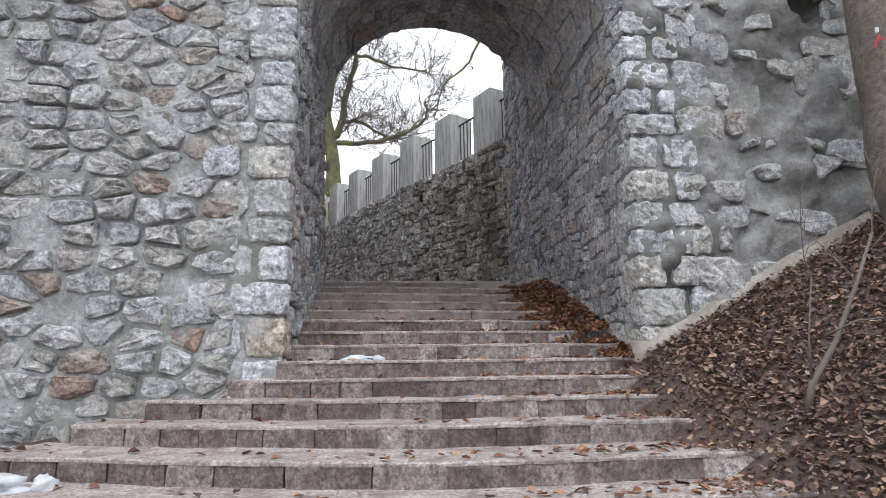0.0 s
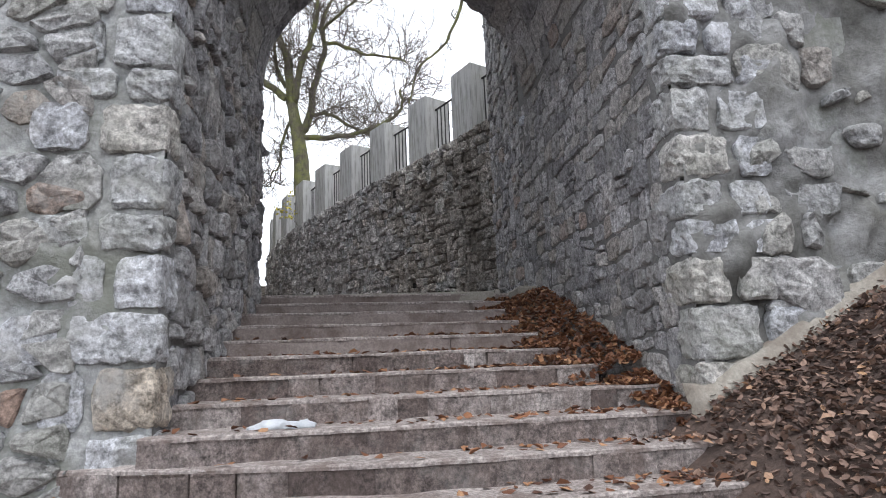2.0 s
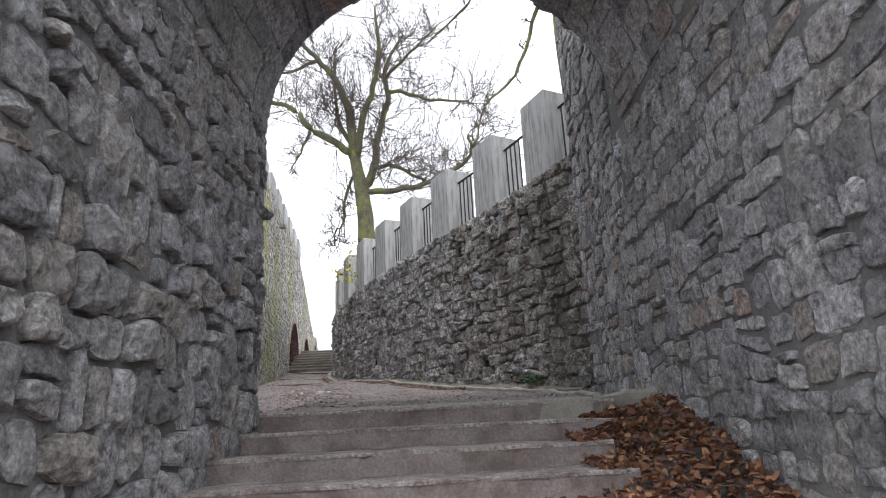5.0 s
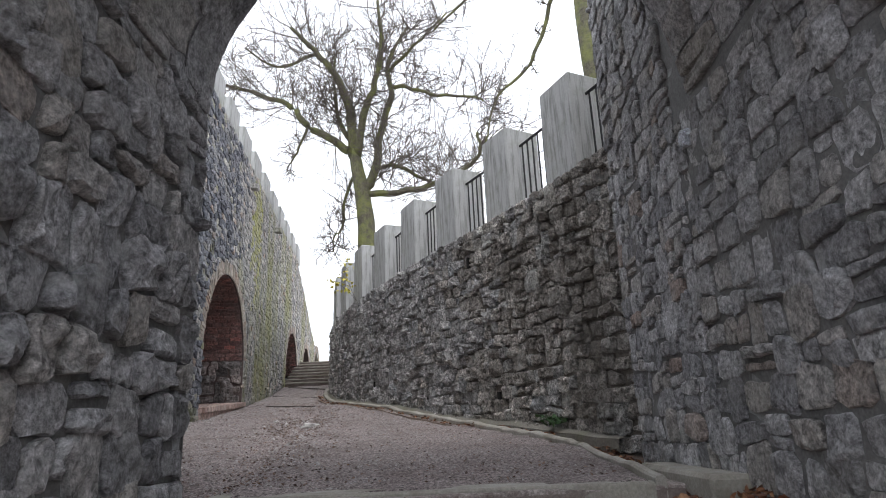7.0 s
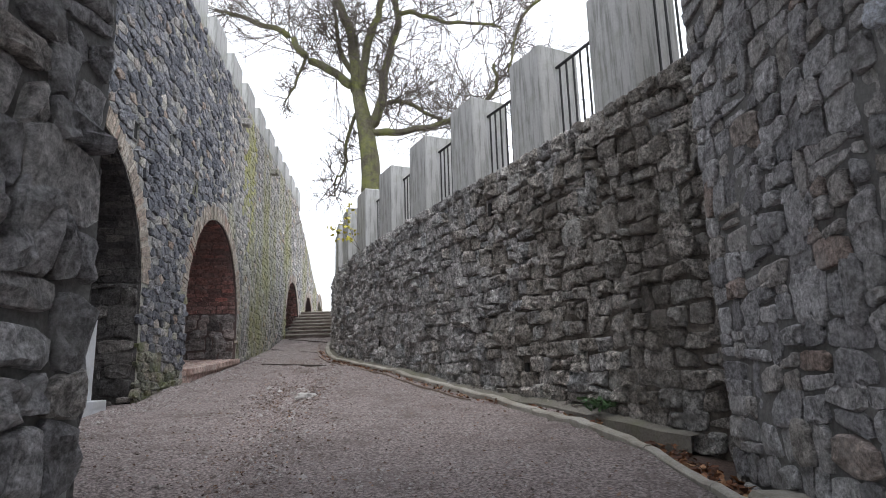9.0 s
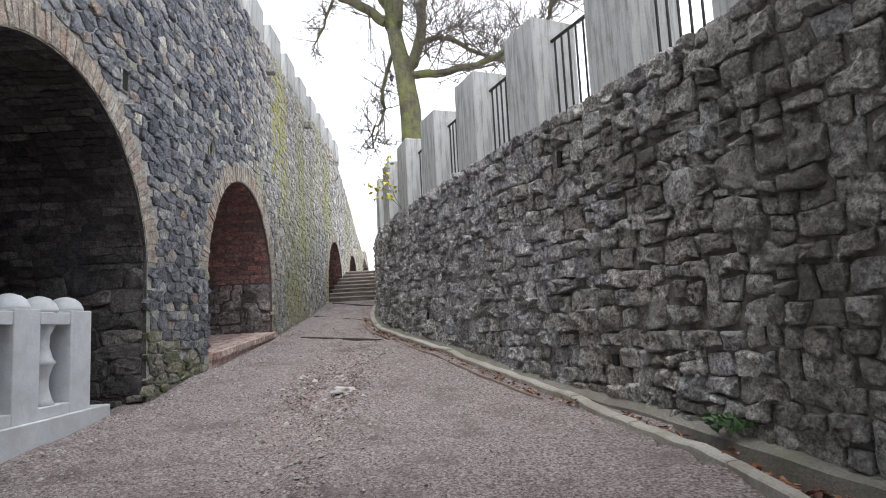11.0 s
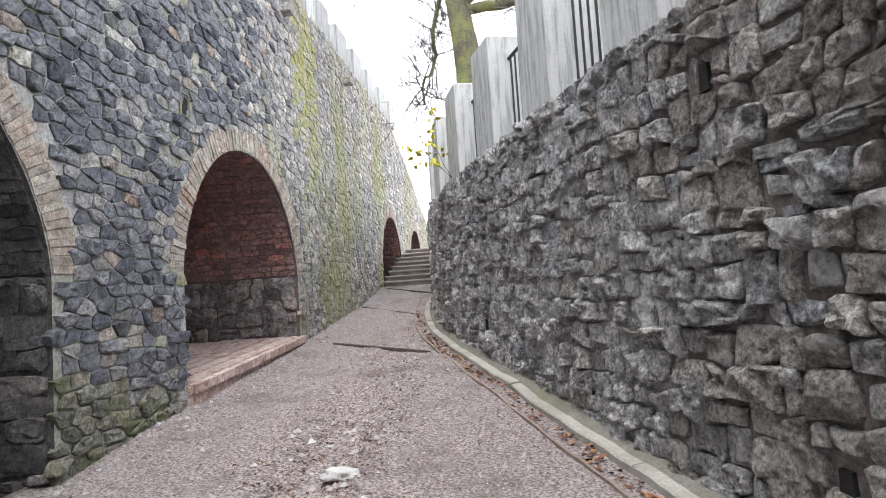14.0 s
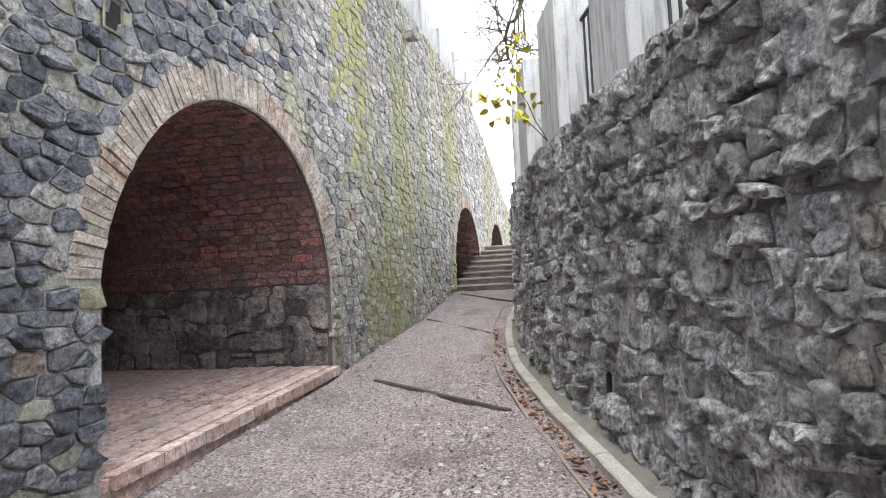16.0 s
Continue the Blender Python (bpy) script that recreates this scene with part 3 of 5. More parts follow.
# over the arch
arc = [(GXC + GR * math.cos(a), SPRING + GR * math.sin(a)) for a in np.linspace(0, math.pi, 33)]
v = [on_front(x, z, 0) for x, z in arc] + [on_front(x, TOPZ, 0) for x, _ in arc]
solid("mortar", v, [(k, k + 1, 34 + k, 33 + k) for k in range(32)], M_FRONT_MORTAR, wall_front)
cells = [c for c in rubble(-9, GX0 - 0.36, -0.3, TOPZ, 0.3, 0.19, rng, 0.44, 0.36) if rng.random() > 0.04 + 0.4 * max(0.0, noise.noise((middle(c)[0] * 0.8, middle(c)[1] * 0.8, 4)) + 0.12 * (middle(c)[1] - 3))]
lay(cells, on_front, M_FRONT, wall_front, 11, lambda u, v: u > -3.4 and 0.7 < v < 4.7, proud=0.044, joint=0.018, edge=0.3, crags=0.95, soften=(0.04, 0.16))
cells = [c for c in coursed(GX1 + 0.42, 9, 0.3, TOPZ, 0.32, 0.21, rng, 0.5, 0.5) if (rng.random() > (0.12 if middle(c)[0] < 3.1 else 0.62)) and not putlog(*middle(c))]
lay(cells, on_front, M_FRONT, wall_front, 12, lambda u, v: u < 5 and 1.2 < v < 5, proud=0.042, joint=0.022, edge=0.45, crags=0.65)
ringv = [[(GXC + r * math.cos(a), SPRING + r * math.sin(a)) for a, r in ((a0, GR), (a1, GR), (a1, GR + 0.42), (a0, GR + 0.42))] for a0, a1 in zip(np.linspace(0, math.pi, 23), np.linspace(0, math.pi, 23)[1:])]
lay(ringv, on_front, M_QUOIN, wall_front, 13, lambda u, v: True, name="arch_stone", proud=0.03, joint=0.01)
cells = [c for c in rubble(GX0 - 0.38, GX1 + 0.38, SPRING, TOPZ, 0.34, 0.2, rng) if math.hypot(middle(c)[0] - GXC, middle(c)[1] - SPRING) > GR + 0.5]
lay(cells, on_front, M_FRONT, wall_front, 14, proud=0.03, joint=0.02)
# corner blocks, laid long and short in turn
for side, gx_, z in ((-1, GX0, 1.0), (1, GX1, 1.0)):
    j = 0
    while z < SPRING + 0.1:
        h = rng.uniform(0.2, 0.33)
        long_ = rng.uniform(0.32, 0.46) if j % 2 else rng.uniform(0.24, 0.32)
        deep = rng.uniform(0.2, 0.28) if j % 2 else rng.uniform(0.3, 0.42)
        part("corner_block", rough_block((gx_ + side * (long_ / 2 - 0.03), GY0 + deep / 2 - 0.035, z + h / 2), (long_ - 0.012, deep, h - 0.016), rng), M_BASE_BLOCK if side < 0 and z < 1.62 < z + h else M_QUOIN, wall_front)
        w2 = rng.uniform(0.2, 0.36)
        x2 = gx_ + side * (long_ + w2 / 2)
        c = [(x2 - w2 / 2, z), (x2 + w2 / 2, z), (x2 + w2 / 2, z + h), (x2 - w2 / 2, z + h)]
        v, f = stone_shape(c, on_front, rng, proud=0.035, joint=0.018, edge=0.6, inner=0.84)
        solid("block", v, f, M_QUOIN, wall_front)
        z += h
        j += 1

v, f = [], []
for k in range(25):
    x = GX1 - 0.12 + 2.3 * k / 24
    z = bank_z(max(x, 2.26), GY0) + 0.0 + 0.03 * noise.noise((x * 4, 0, 0))
    w_ = 0.05 + 0.03 * noise.noise((x * 3, 2, 0))
    v += [(x, GY0 + 0.05, z + 0.085), (x, GY0 - 0.045, z + 0.07), (x, GY0 - 0.05 - w_, z - 0.03), (x, GY0 - 0.08 - w_, z - 0.3)]
for k in range(24):
    for j in range(3):
        f.append((4 * k + j, 4 * k + j + 1, 4 * k + 5 + j, 4 * k + 4 + j))
f.append((3, 2, 1, 0))
solid("footing", v, f, M_FOOTING, wall_front, True, "pale mortar footing along the leafy bank")
# one small blue-white patch, high on the right passage wall
lime = [(8.44, 4.46), (8.54, 4.47), (8.56, 4.6), (8.46, 4.6)]
solid("lime_patch", *stone_shape(lime, lambda u, v, d: (GX1 - d, u, v), rng, proud=0.05, joint=0.01), M_PALE_BLUE, wall_front, label="whitish blue patch on the passage wall")

wall_gate_left = tagged(empty("wall_gate_left"), "dark grey rubble stone side wall of the gate passage", "wall", kind="structure")
wall_gate_right = tagged(empty("wall_gate_right"), "dark grey coursed rubble stone side wall of the gate passage", "wall", kind="structure")


def on_left(u, v, d):
    return (GX0 + d, u, v)


def on_right(u, v, d):
    return (GX1 - d, u, v)


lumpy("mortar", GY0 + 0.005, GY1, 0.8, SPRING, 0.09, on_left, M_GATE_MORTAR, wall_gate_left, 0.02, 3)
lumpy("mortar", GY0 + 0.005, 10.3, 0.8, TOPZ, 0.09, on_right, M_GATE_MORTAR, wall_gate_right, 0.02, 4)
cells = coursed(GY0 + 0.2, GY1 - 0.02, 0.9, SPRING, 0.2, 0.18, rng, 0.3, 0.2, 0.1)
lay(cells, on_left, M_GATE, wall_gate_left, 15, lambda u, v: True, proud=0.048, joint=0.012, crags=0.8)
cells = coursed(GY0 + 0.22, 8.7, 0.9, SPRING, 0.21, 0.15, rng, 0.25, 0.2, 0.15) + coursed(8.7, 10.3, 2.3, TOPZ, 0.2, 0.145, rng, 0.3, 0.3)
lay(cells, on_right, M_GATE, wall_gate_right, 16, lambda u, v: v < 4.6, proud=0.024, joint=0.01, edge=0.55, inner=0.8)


def on_vault(u, v, d):
    a = v / GR
    r = GR - d
    return (GXC + r * math.cos(a), u, SPRING + r * math.sin(a))


ceiling = tagged(empty("ceiling_vault"), "dark grey stone barrel vault over the stairs", "vault", kind="structure")
pile = Pile()
na = 40
vv = [on_vault(u, GR * math.pi * k / na, 0) for k in range(na + 1) for u in (GY0, GY1)] + [(GXC + 2.2 * math.cos(math.pi * k / na), u, SPRING + 2.2 * math.sin(math.pi * k / na)) for k in range(na + 1) for u in (GY0 + 0.02, GY1)]
n2 = 2 * (na + 1)
pile.add(vv, [(2 * k, 2 * k + 1, 2 * k + 3, 2 * k + 2) for k in range(na)] + [(2 * k + 1, n2 + 2 * k + 1, n2 + 2 * k + 3, 2 * k + 3) for k in range(na)] + [(n2 + 2 * k, n2 + 2 * k + 2, n2 + 2 * k + 3, n2 + 2 * k + 1) for k in range(na)])
srng = random.Random(17)
for c in coursed(GY0, GY1, 0, GR * math.pi, 0.38, 0.23, srng, 0.12, 0.1, 0.05):
    v, f = stone_shape(c, on_vault, srng, proud=0.022, joint=0.01)
    pile.add(v, f)
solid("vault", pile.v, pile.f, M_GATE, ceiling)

# back of the gate, towards the court
wall_back = tagged(empty("wall_gate_back"), "dark rubble stone back wall of the gate", "wall", kind="structure")


def on_back(u, v, d):
    return (u, GY1 + d, v)


v = [on_back(x, z, 0) for x, z in arc] + [on_back(x, TOPZ, 0) for x, _ in arc]
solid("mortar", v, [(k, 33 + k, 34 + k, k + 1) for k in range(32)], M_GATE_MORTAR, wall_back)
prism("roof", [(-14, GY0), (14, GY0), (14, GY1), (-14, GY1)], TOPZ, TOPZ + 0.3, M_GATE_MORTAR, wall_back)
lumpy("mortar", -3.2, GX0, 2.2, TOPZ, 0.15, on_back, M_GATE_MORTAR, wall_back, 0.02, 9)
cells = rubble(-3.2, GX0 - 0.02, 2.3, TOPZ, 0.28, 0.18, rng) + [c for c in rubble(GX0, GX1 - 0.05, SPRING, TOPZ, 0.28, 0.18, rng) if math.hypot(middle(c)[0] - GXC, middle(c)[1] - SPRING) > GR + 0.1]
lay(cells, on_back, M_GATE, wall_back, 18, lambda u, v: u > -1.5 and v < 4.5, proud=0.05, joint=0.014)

# ---- stairs ----
stairs = tagged(empty("stairs"), "worn stone block stairs with gritty pinkish treads", "stairs", kind="structure")


def nose(x, k):
    if k < 9:
        return NOSE[k] + 0.04 * (x - 0.8) * (1 if k > 5 else 2)
    return NOSE[k] + 0.2 * max(0.0, 0.5 - x) ** 1.4 + 0.05 * max(0, x - 0.8)


def step_ends(k):
    if k < 9:
        return GX0 - 0.02, [2.0, 1.86, 1.72, 1.74, 1.8, 1.86, 1.95, 2.2, 2.28][k]
    return [-1.12, -1.62, -1.98, -2.3, -2.6, -2.85][min(k - 9, 5)] - 0.06 * max(0, k - 14), 2.5


for k in range(len(NOSE)):
    z = TOP - RISE * k
    x0, x1 = step_ends(k)
    n = 40
    xs = [x0 + (x1 - x0) * i / n for i in range(n + 1)]
    back = [(nose(x, k - 1) + 0.12 if k else nose(x, 0) + 0.42) for x in xs]
    if k >= 9:
        back = [min(b, GY0 + 0.02 if x < GX0 or x > GX1 else b) for x, b in zip(xs, back)]
    front = [nose(x, k) + 0.045 + 0.02 * noise.noise((x * 4, k * 3.3, 1)) for x in xs]
    back = [max(b, f_ + 0.03) for b, f_ in zip(back, front)]
    v, f = [], []
    for x, a, b in zip(xs, front, back):
        dz = 0.006 + 0.01 * noise.noise((x * 3, k * 7.1, 0))
        lip = nose(x, k) - 0.004 + 0.01 * noise.noise((x * 6, k * 2.7, 2))
        v += [(x, a, z - 0.28), (x, a, z - 0.02), (x, lip, z - 0.022 + 0.006 * noise.noise((x * 9, k, 6))), (x, lip, z - 0.012 + dz), (x, lip + 0.012, z - 0.004 + dz), (x, (a + b) / 2, z - 0.004 + dz + 0.006 * noise.noise((x * 5, k, 3))), (x, b, z + 0.004 + dz), (x, b, z - 0.28)]
    for i in range(n):
        for j in range(7):
            f.append((i * 8 + j, i * 8 + j + 8, i * 8 + j + 9, i * 8 + j + 1))
    f += [tuple(range(8)), tuple(n * 8 + j for j in range(7, -1, -1))]
    step = solid("step", v, f, M_STEP, stairs, smooth=False)
    x = x0
    while x < x1 - 0.05:
        w = min(rng.uniform(0.16, 0.46) if k > 4 else rng.uniform(0.7, 1.3), x1 - x)
        if x1 - x - w < 0.12:
            w = x1 - x
        xm = x + w / 2
        ang = math.degrees(math.atan2(nose(xm + 0.05, k) - nose(xm - 0.05, k), 0.1))
        deep = rng.uniform(0.07, 0.1) if k > 4 else 0.09
        vv, ff = block_shape((0, 0, 0), (w + 0.004, deep, RISE + 0.05), rng, 0.006 if k > 4 else 0.004)
        m = pose(xm, nose(xm, k) + deep / 2 + (rng.uniform(-0.006, 0.006) if k > 4 else 0), z - (RISE + 0.05) / 2 - 0.018 + (rng.uniform(-0.003, 0.003) if k > 4 else 0), rng.uniform(-1.5, 1.5) if k > 4 else 0, 0, ang)
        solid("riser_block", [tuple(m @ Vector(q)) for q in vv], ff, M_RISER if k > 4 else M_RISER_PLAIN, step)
        x += w

# ---- the landing's kerb and the gutter along the gate wall ----
gutter = tagged(empty("gutter"), "concrete gutter half full of wet leaves along the passage wall", "gutter", kind="structure")
part("landing_kerb", box_bm(-0.64, 1.83, 8.6, 8.86, 2.4, 2.572, 0.012, 0.004), M_KERB, gutter)
part("gutter_shelf", box_bm(2.06, 2.34, 8.45, 9.7, 2.2, 2.6, 0.02, 0.008), M_KERB, gutter)

# ---- retaining wall ----
wall_retaining = tagged(empty("wall_retaining"), "curved retaining wall of dark weathered rubble stone", "wall", kind="structure")
WTOP = 5.6
ss = [-1.2 + 0.25 * k for k in range(106)]
v, f = [], []
for s in ss:
    v += [on_curve(s, 2.2, -0.006), on_curve(s, WTOP - 0.02, -0.006), on_curve(s, WTOP - 0.02, -0.62), on_curve(s, 2.2, -0.62)]
for k in range(len(ss) - 1):
    for j in range(4):
        f.append((4 * k + j, 4 * k + 4 + j, 4 * k + 4 + (j + 1) % 4, 4 * k + (j + 1) % 4))
f += [(0, 1, 2, 3), tuple(4 * (len(ss) - 1) + j for j in (3, 2, 1, 0))]
solid("core", v, f, M_RETAIN_MORTAR, wall_retaining)
lumpy("mortar", 1.0, 12, 2.8, WTOP - 0.03, 0.06, lambda u, v, d: on_curve(u, v, d - 0.035 + 0.048 * min(1.0, (u - 1.0) / 3.5)), M_RETAIN_POINTING, wall_retaining, 0.022, 6)
cells = coursed(-1.0, 20, 2.6, WTOP, 0.19, 0.145, rng, 0.35, 0.2, 0.12)
WEEP = [(2.02, 3.25), (4.05, 3.42), (6.4, 3.75), (2.6, 5.15), (7.3, 5.2)]
cells = [c for c in cells if middle(c)[1] > path_z(0, along(middle(c)[0])[0].y) - 0.15 and not any(abs(middle(c)[0] - a) < 0.08 and abs(middle(c)[1] - b) < 0.09 for a, b in WEEP)]
damp, dry = [], []
for c in cells:
    (damp if rng.random() < (4.2 - middle(c)[0]) / 3.4 + 0.7 * noise.noise((middle(c)[0] * 1.1, middle(c)[1] * 1.1, 2)) else dry).append(c)
lay(damp, on_curve, M_RETAIN_DAMP, wall_retaining, 21, lambda u, v: 1.4 < u and v < 4.8, limit=120, proud=0.05, joint=0.014, base=-0.04, edge=0.48, crags=0.85, soften=(0.05, 0.16))
lay(dry, on_curve, M_RETAIN, wall_retaining, 20, lambda u, v: 2.6 < u < 5.6 and v < 5.3, limit=180, proud=0.05, joint=0.013, base=-0.04, edge=0.45, crags=0.95, soften=(0.04, 0.16))

# drain holes as thin plates, their inner shade put into the colour
for a, b in WEEP:
    v = [on_curve(a + x, b + z, d) for d in (-0.01, 0.019) for x, z in ((-0.035, -0.07), (0.035, -0.075), (0.03, 0.075), (-0.03, 0.07))]
    solid("weep_hole", v, [(4, 5, 6, 7), (0, 1, 5, 4), (1, 2, 6, 5), (2, 3, 7, 6), (3, 0, 4, 7)], M_HOLE_SHADE, wall_retaining, label="drain hole shown by a flat plate in shade black")

# kerb along the wall's foot, edging board, and the strip of mortar behind
kerb = tagged(empty("kerb"), "pale mossy concrete kerb along the wall foot", "kerb", kind="structure")
KERB = smooth_line([(1.84, 8.63), (1.82, 9.8), (1.74, 10.9), (1.57, 11.6), (1.2, 12.45), *[on_curve(q, 0, 0.22)[:2] for q in (2.7, 4.2, 5.8, 7.6, 9.4, 11.2, 13.0)]], 10)
run, start = 0.0, 0
for k in range(1, len(KERB)):
    run += (KERB[k] - KERB[k - 1]).length
    if run < 0.9 and k < len(KERB) - 1:
        continue
    v, f, seg = [], [], KERB[start:k + 1]
    lift = rng.uniform(-0.006, 0.006)
    for i_, p in enumerate(seg):
        t = (seg[min(i_ + 1, len(seg) - 1)] - seg[max(i_ - 1, 0)]).normalized()
        if i_ in (0, len(seg) - 1):
            p = p + t * (0.006 if i_ == 0 else -0.006)
        o = Vector((t.y, -t.x))
        z = path_z(p.x, p.y) + interp(p.y, [10, 13], [0.025, 0.055]) + lift
        w = interp(p.y, [10.2, 11.6], [0.06, 0.1])
        for d, h in ((0, -0.2), (0, -0.012), (0.012, 0), (w - 0.012, 0.003), (w, -0.01), (w, -0.2)):
            v.append((p.x + o.x * d, p.y + o.y * d, z + h))
    for i_ in range(len(seg) - 1):
        for j_ in range(6):
            f.append((6 * i_ + j_, 6 * i_ + (j_ + 1) % 6, 6 * i_ + 6 + (j_ + 1) % 6, 6 * i_ + 6 + j_))
    n_ = 6 * (len(seg) - 1)
    f += [(5, 4, 3, 2, 1, 0), tuple(n_ + q for q in range(6))]
    solid("kerb_stone", v, f, M_KERB, kerb)
    run, start = 0.0, k
for name, mat, prof in (("mortar_strip", M_STRIP, [(0.13, -0.15), (0.13, 0.035), (0.05, 0.08), (-0.05, 0.1)]), ("edging_board", M_EDGING, [(0.40, -0.1), (0.40, 0.018), (0.38, 0.018), (0.38, -0.1)])):
    v, f = [], []
    qs = [(-0.25 if name == 'mortar_strip' else 2.6) + 0.15 * k for k in range(88 if name == 'mortar_strip' else 68)]
    for q in qs:
        o = 0.012 * noise.noise((q * 2, 4, 0))
        for d, h in prof:
            h *= interp(q, [-0.25, 1.2], [0.3, 1]) if name == "mortar_strip" and h > 0 else 1
            v.append(on_curve(q, path_z(*on_curve(q, 0, 0.3)[:2]) + h + (o if name == "mortar_strip" else 0), d))
    for k in range(len(qs) - 1):
        for j in range(3):
            f.append((4 * k + j, 4 * k + j + 1, 4 * k + 5 + j, 4 * k + 4 + j))
    solid(name, v, f, mat, kerb)

# ---- arcade wall ----
wall_arcade = tagged(empty("wall_arcade"), "tall arcade wall of mossy grey rubble stone with brick arches", "wall", kind="structure")
# centre, half width, springing height, rise, foot
ARCHES = [(-3.1, 1.68, 4.45, 1.58, 3.0), (1.93, 1.6, 4.55, 1.5, 3.4), (10.95, 1.34, 5.0, 1.28, 4.5), (15.0, 1.2, 5.2, 1.1, 4.7), (19.2, 1.2, 5.6, 1.1, 5.0)]
A_END = 24.0
DEPTHS = [3.2, 3.0, 3.0, 1.25, 1.25]


def wall_top(s):
    return interp(s, [-8, 11.5, 13.4, 14.9, 16.6, 20, 24], [9.12, 9.12, 8.5, 8.0, 7.3, 6.3, 5.9])


def arch_point(a, ang, grow=0.0):
    """A point of an arch's curve, from its left foot (0) to its right foot (pi), with slightly straightened haunches."""
    c, w, spring, rise, foot = a
    pinch = 1 - HAUNCH * abs(math.sin(2 * ang))
    return c - (w + grow) * math.cos(ang) * pinch, spring + (rise + grow) * math.sin(ang)


HAUNCH = 0.055
CURVES = [[arch_point(a, math.pi * k / 60) for k in range(61)] for a in ARCHES]


def arch_z(a, s):
    line = CURVES[ARCHES.index(a)]
    return interp(s, [p[0] for p in line], [p[1] for p in line]) if abs(s - a[0]) < a[1] else None


def inside(s, z, grow=0.0):
    for c, w, spring, rise, foot in ARCHES:
        if (abs(s - c) < w + 0.02 and z < spring) or (z >= spring and ((s - c) / (w + grow)) ** 2 + ((z - spring) / (rise + grow)) ** 2 < 1):
            return True
    return False


cuts = [-7.2]
for a in ARCHES:
    cuts += [arch_point(a, math.pi * k / 28)[0] for k in range(29)]
cuts += [A_END, *[s for s in np.arange(11.5, 24, 0.8)], 6, 8]
cuts = sorted(c for c in cuts if c <= A_END)
v, f = [], []
for s0, s1 in zip(cuts, cuts[1:]):
    if s1 - s0 < 1e-4:
        continue
    sm = (s0 + s1) / 2
    a = next((q for q in ARCHES if abs(sm - q[0]) < q[1]), None)
    z0, z1 = ((arch_z(a, s0) or a[2]), (arch_z(a, s1) or a[2])) if a else (2.0, 2.0)
    k = len(v)
    v += [on_arcade(s0, z0, 0), on_arcade(s1, z1, 0), on_arcade(s1, wall_top(s1), 0), on_arcade(s0, wall_top(s0), 0)]
    v += [on_arcade(s0, wall_top(s0), -3.6), on_arcade(s1, wall_top(s1), -3.6)]
    f += [(k, k + 1, k + 2, k + 3), (k + 3, k + 2, k + 5, k + 4)]
v2 = len(v)
v += [on_arcade(-7.2, 2, -3.6), on_arcade(A_END, 2, -3.6), on_arcade(A_END, 9.1, -3.6), on_arcade(-7.2, 9.1, -3.6), on_arcade(A_END, 2, 0), on_arcade(A_END, 5.9, 0)]
f += [(v2, v2 + 3, v2 + 2, v2 + 1)]
solid("mortar", v, f, M_ARCADE_MORTAR, wall_arcade)
for n_, a in enumerate(ARCHES):
    c, w, spring, rise, foot = a
    prof = [(c - w, foot - 0.5)] + [arch_point(a, math.pi * k / 28) for k in range(29)] + [(c + w, foot - 0.5)]
    v = [on_arcade(s, z, -0.0) for s, z in prof] + [on_arcade(s, z, -DEPTHS[n_]) for s, z in prof]
    m_ = len(prof)
    solid("niche_shell", v, [(k, k + 1, m_ + k + 1, m_ + k) for k in range(m_ - 1)] + [tuple(range(m_, 2 * m_))], M_NICHE_DARK if n_ == 0 else M_DARK_JOINT, wall_arcade)

HOLES = [(0.42, 6.22), (-1.95, 6.22), (3.1, 6.42)]


def free(c, grow):
    u, v = middle(c)
    return not inside(u, v, grow) and interp(AY + u, PATH_Y, PATH_Z) - 0.2 < v < wall_top(u) - 0.04 and not any(abs(u - a) < 0.1 and abs(v - b) < 0.1 for a, b in HOLES)


def kind_of(c, r):
    """Slate near the gate, lichen under the spouts, moss at the pier's foot, pale weathered stone elsewhere."""
    u, v = middle(c)
    if -1.7 < u < 0.5 and v < 3.55 + 0.35 * noise.noise((u * 2, v, 3)) + r.uniform(-0.15, 0.15):
        return "mossy"
    if abs(u - 4.3 - 0.35 * noise.noise((v * 1.5, 1, 7))) < r.uniform(0.1, 0.7) and v > 5.5 + 2 * r.random():
        return "lichen"
    return "slate" if u < 1.9 + 0.35 * (v - 6) + r.gauss(0, 0.55) and r.random() < 0.88 else "pale"


kinds = {"slate": [], "pale": [], "mossy": [], "lichen": []}
for c in rubble(-7.0, 6.5, 2.7, 9.12, 0.19, 0.112, rng, 0.4, 0.32):
    if free(c, 0.26):
        kinds[kind_of(c, rng)].append(c)
PIER = {"slate": lambda u, v: -1.6 < u < 0.5 and v < 6.4, "mossy": lambda u, v: True, "pale": lambda u, v: 3.4 < u < 5.4 and v < 5, "lichen": None}
for n_, (kind_, mat) in enumerate((("slate", M_SLATE), ("mossy", M_MOSSY), ("pale", M_ARCADE), ("lichen", M_LICHEN))):
    lay(kinds[kind_], on_arcade, mat, wall_arcade, 22 + n_, PIER[kind_], limit=150, proud=0.03 if kind_ in ("slate", "mossy") else 0.018, joint=0.006, edge=0.6, soften=(0.03, 0.1))
cells = [c for c in rubble(6.5, A_END, 3.8, 9.12, 0.22, 0.125, rng, 0.4, 0.3) if free(c, 0.22)]
lay(cells, on_arcade, M_ARCADE, wall_arcade, 27, proud=0.02, joint=0.01, rounded=False, edge=0.6, inner=0.75)
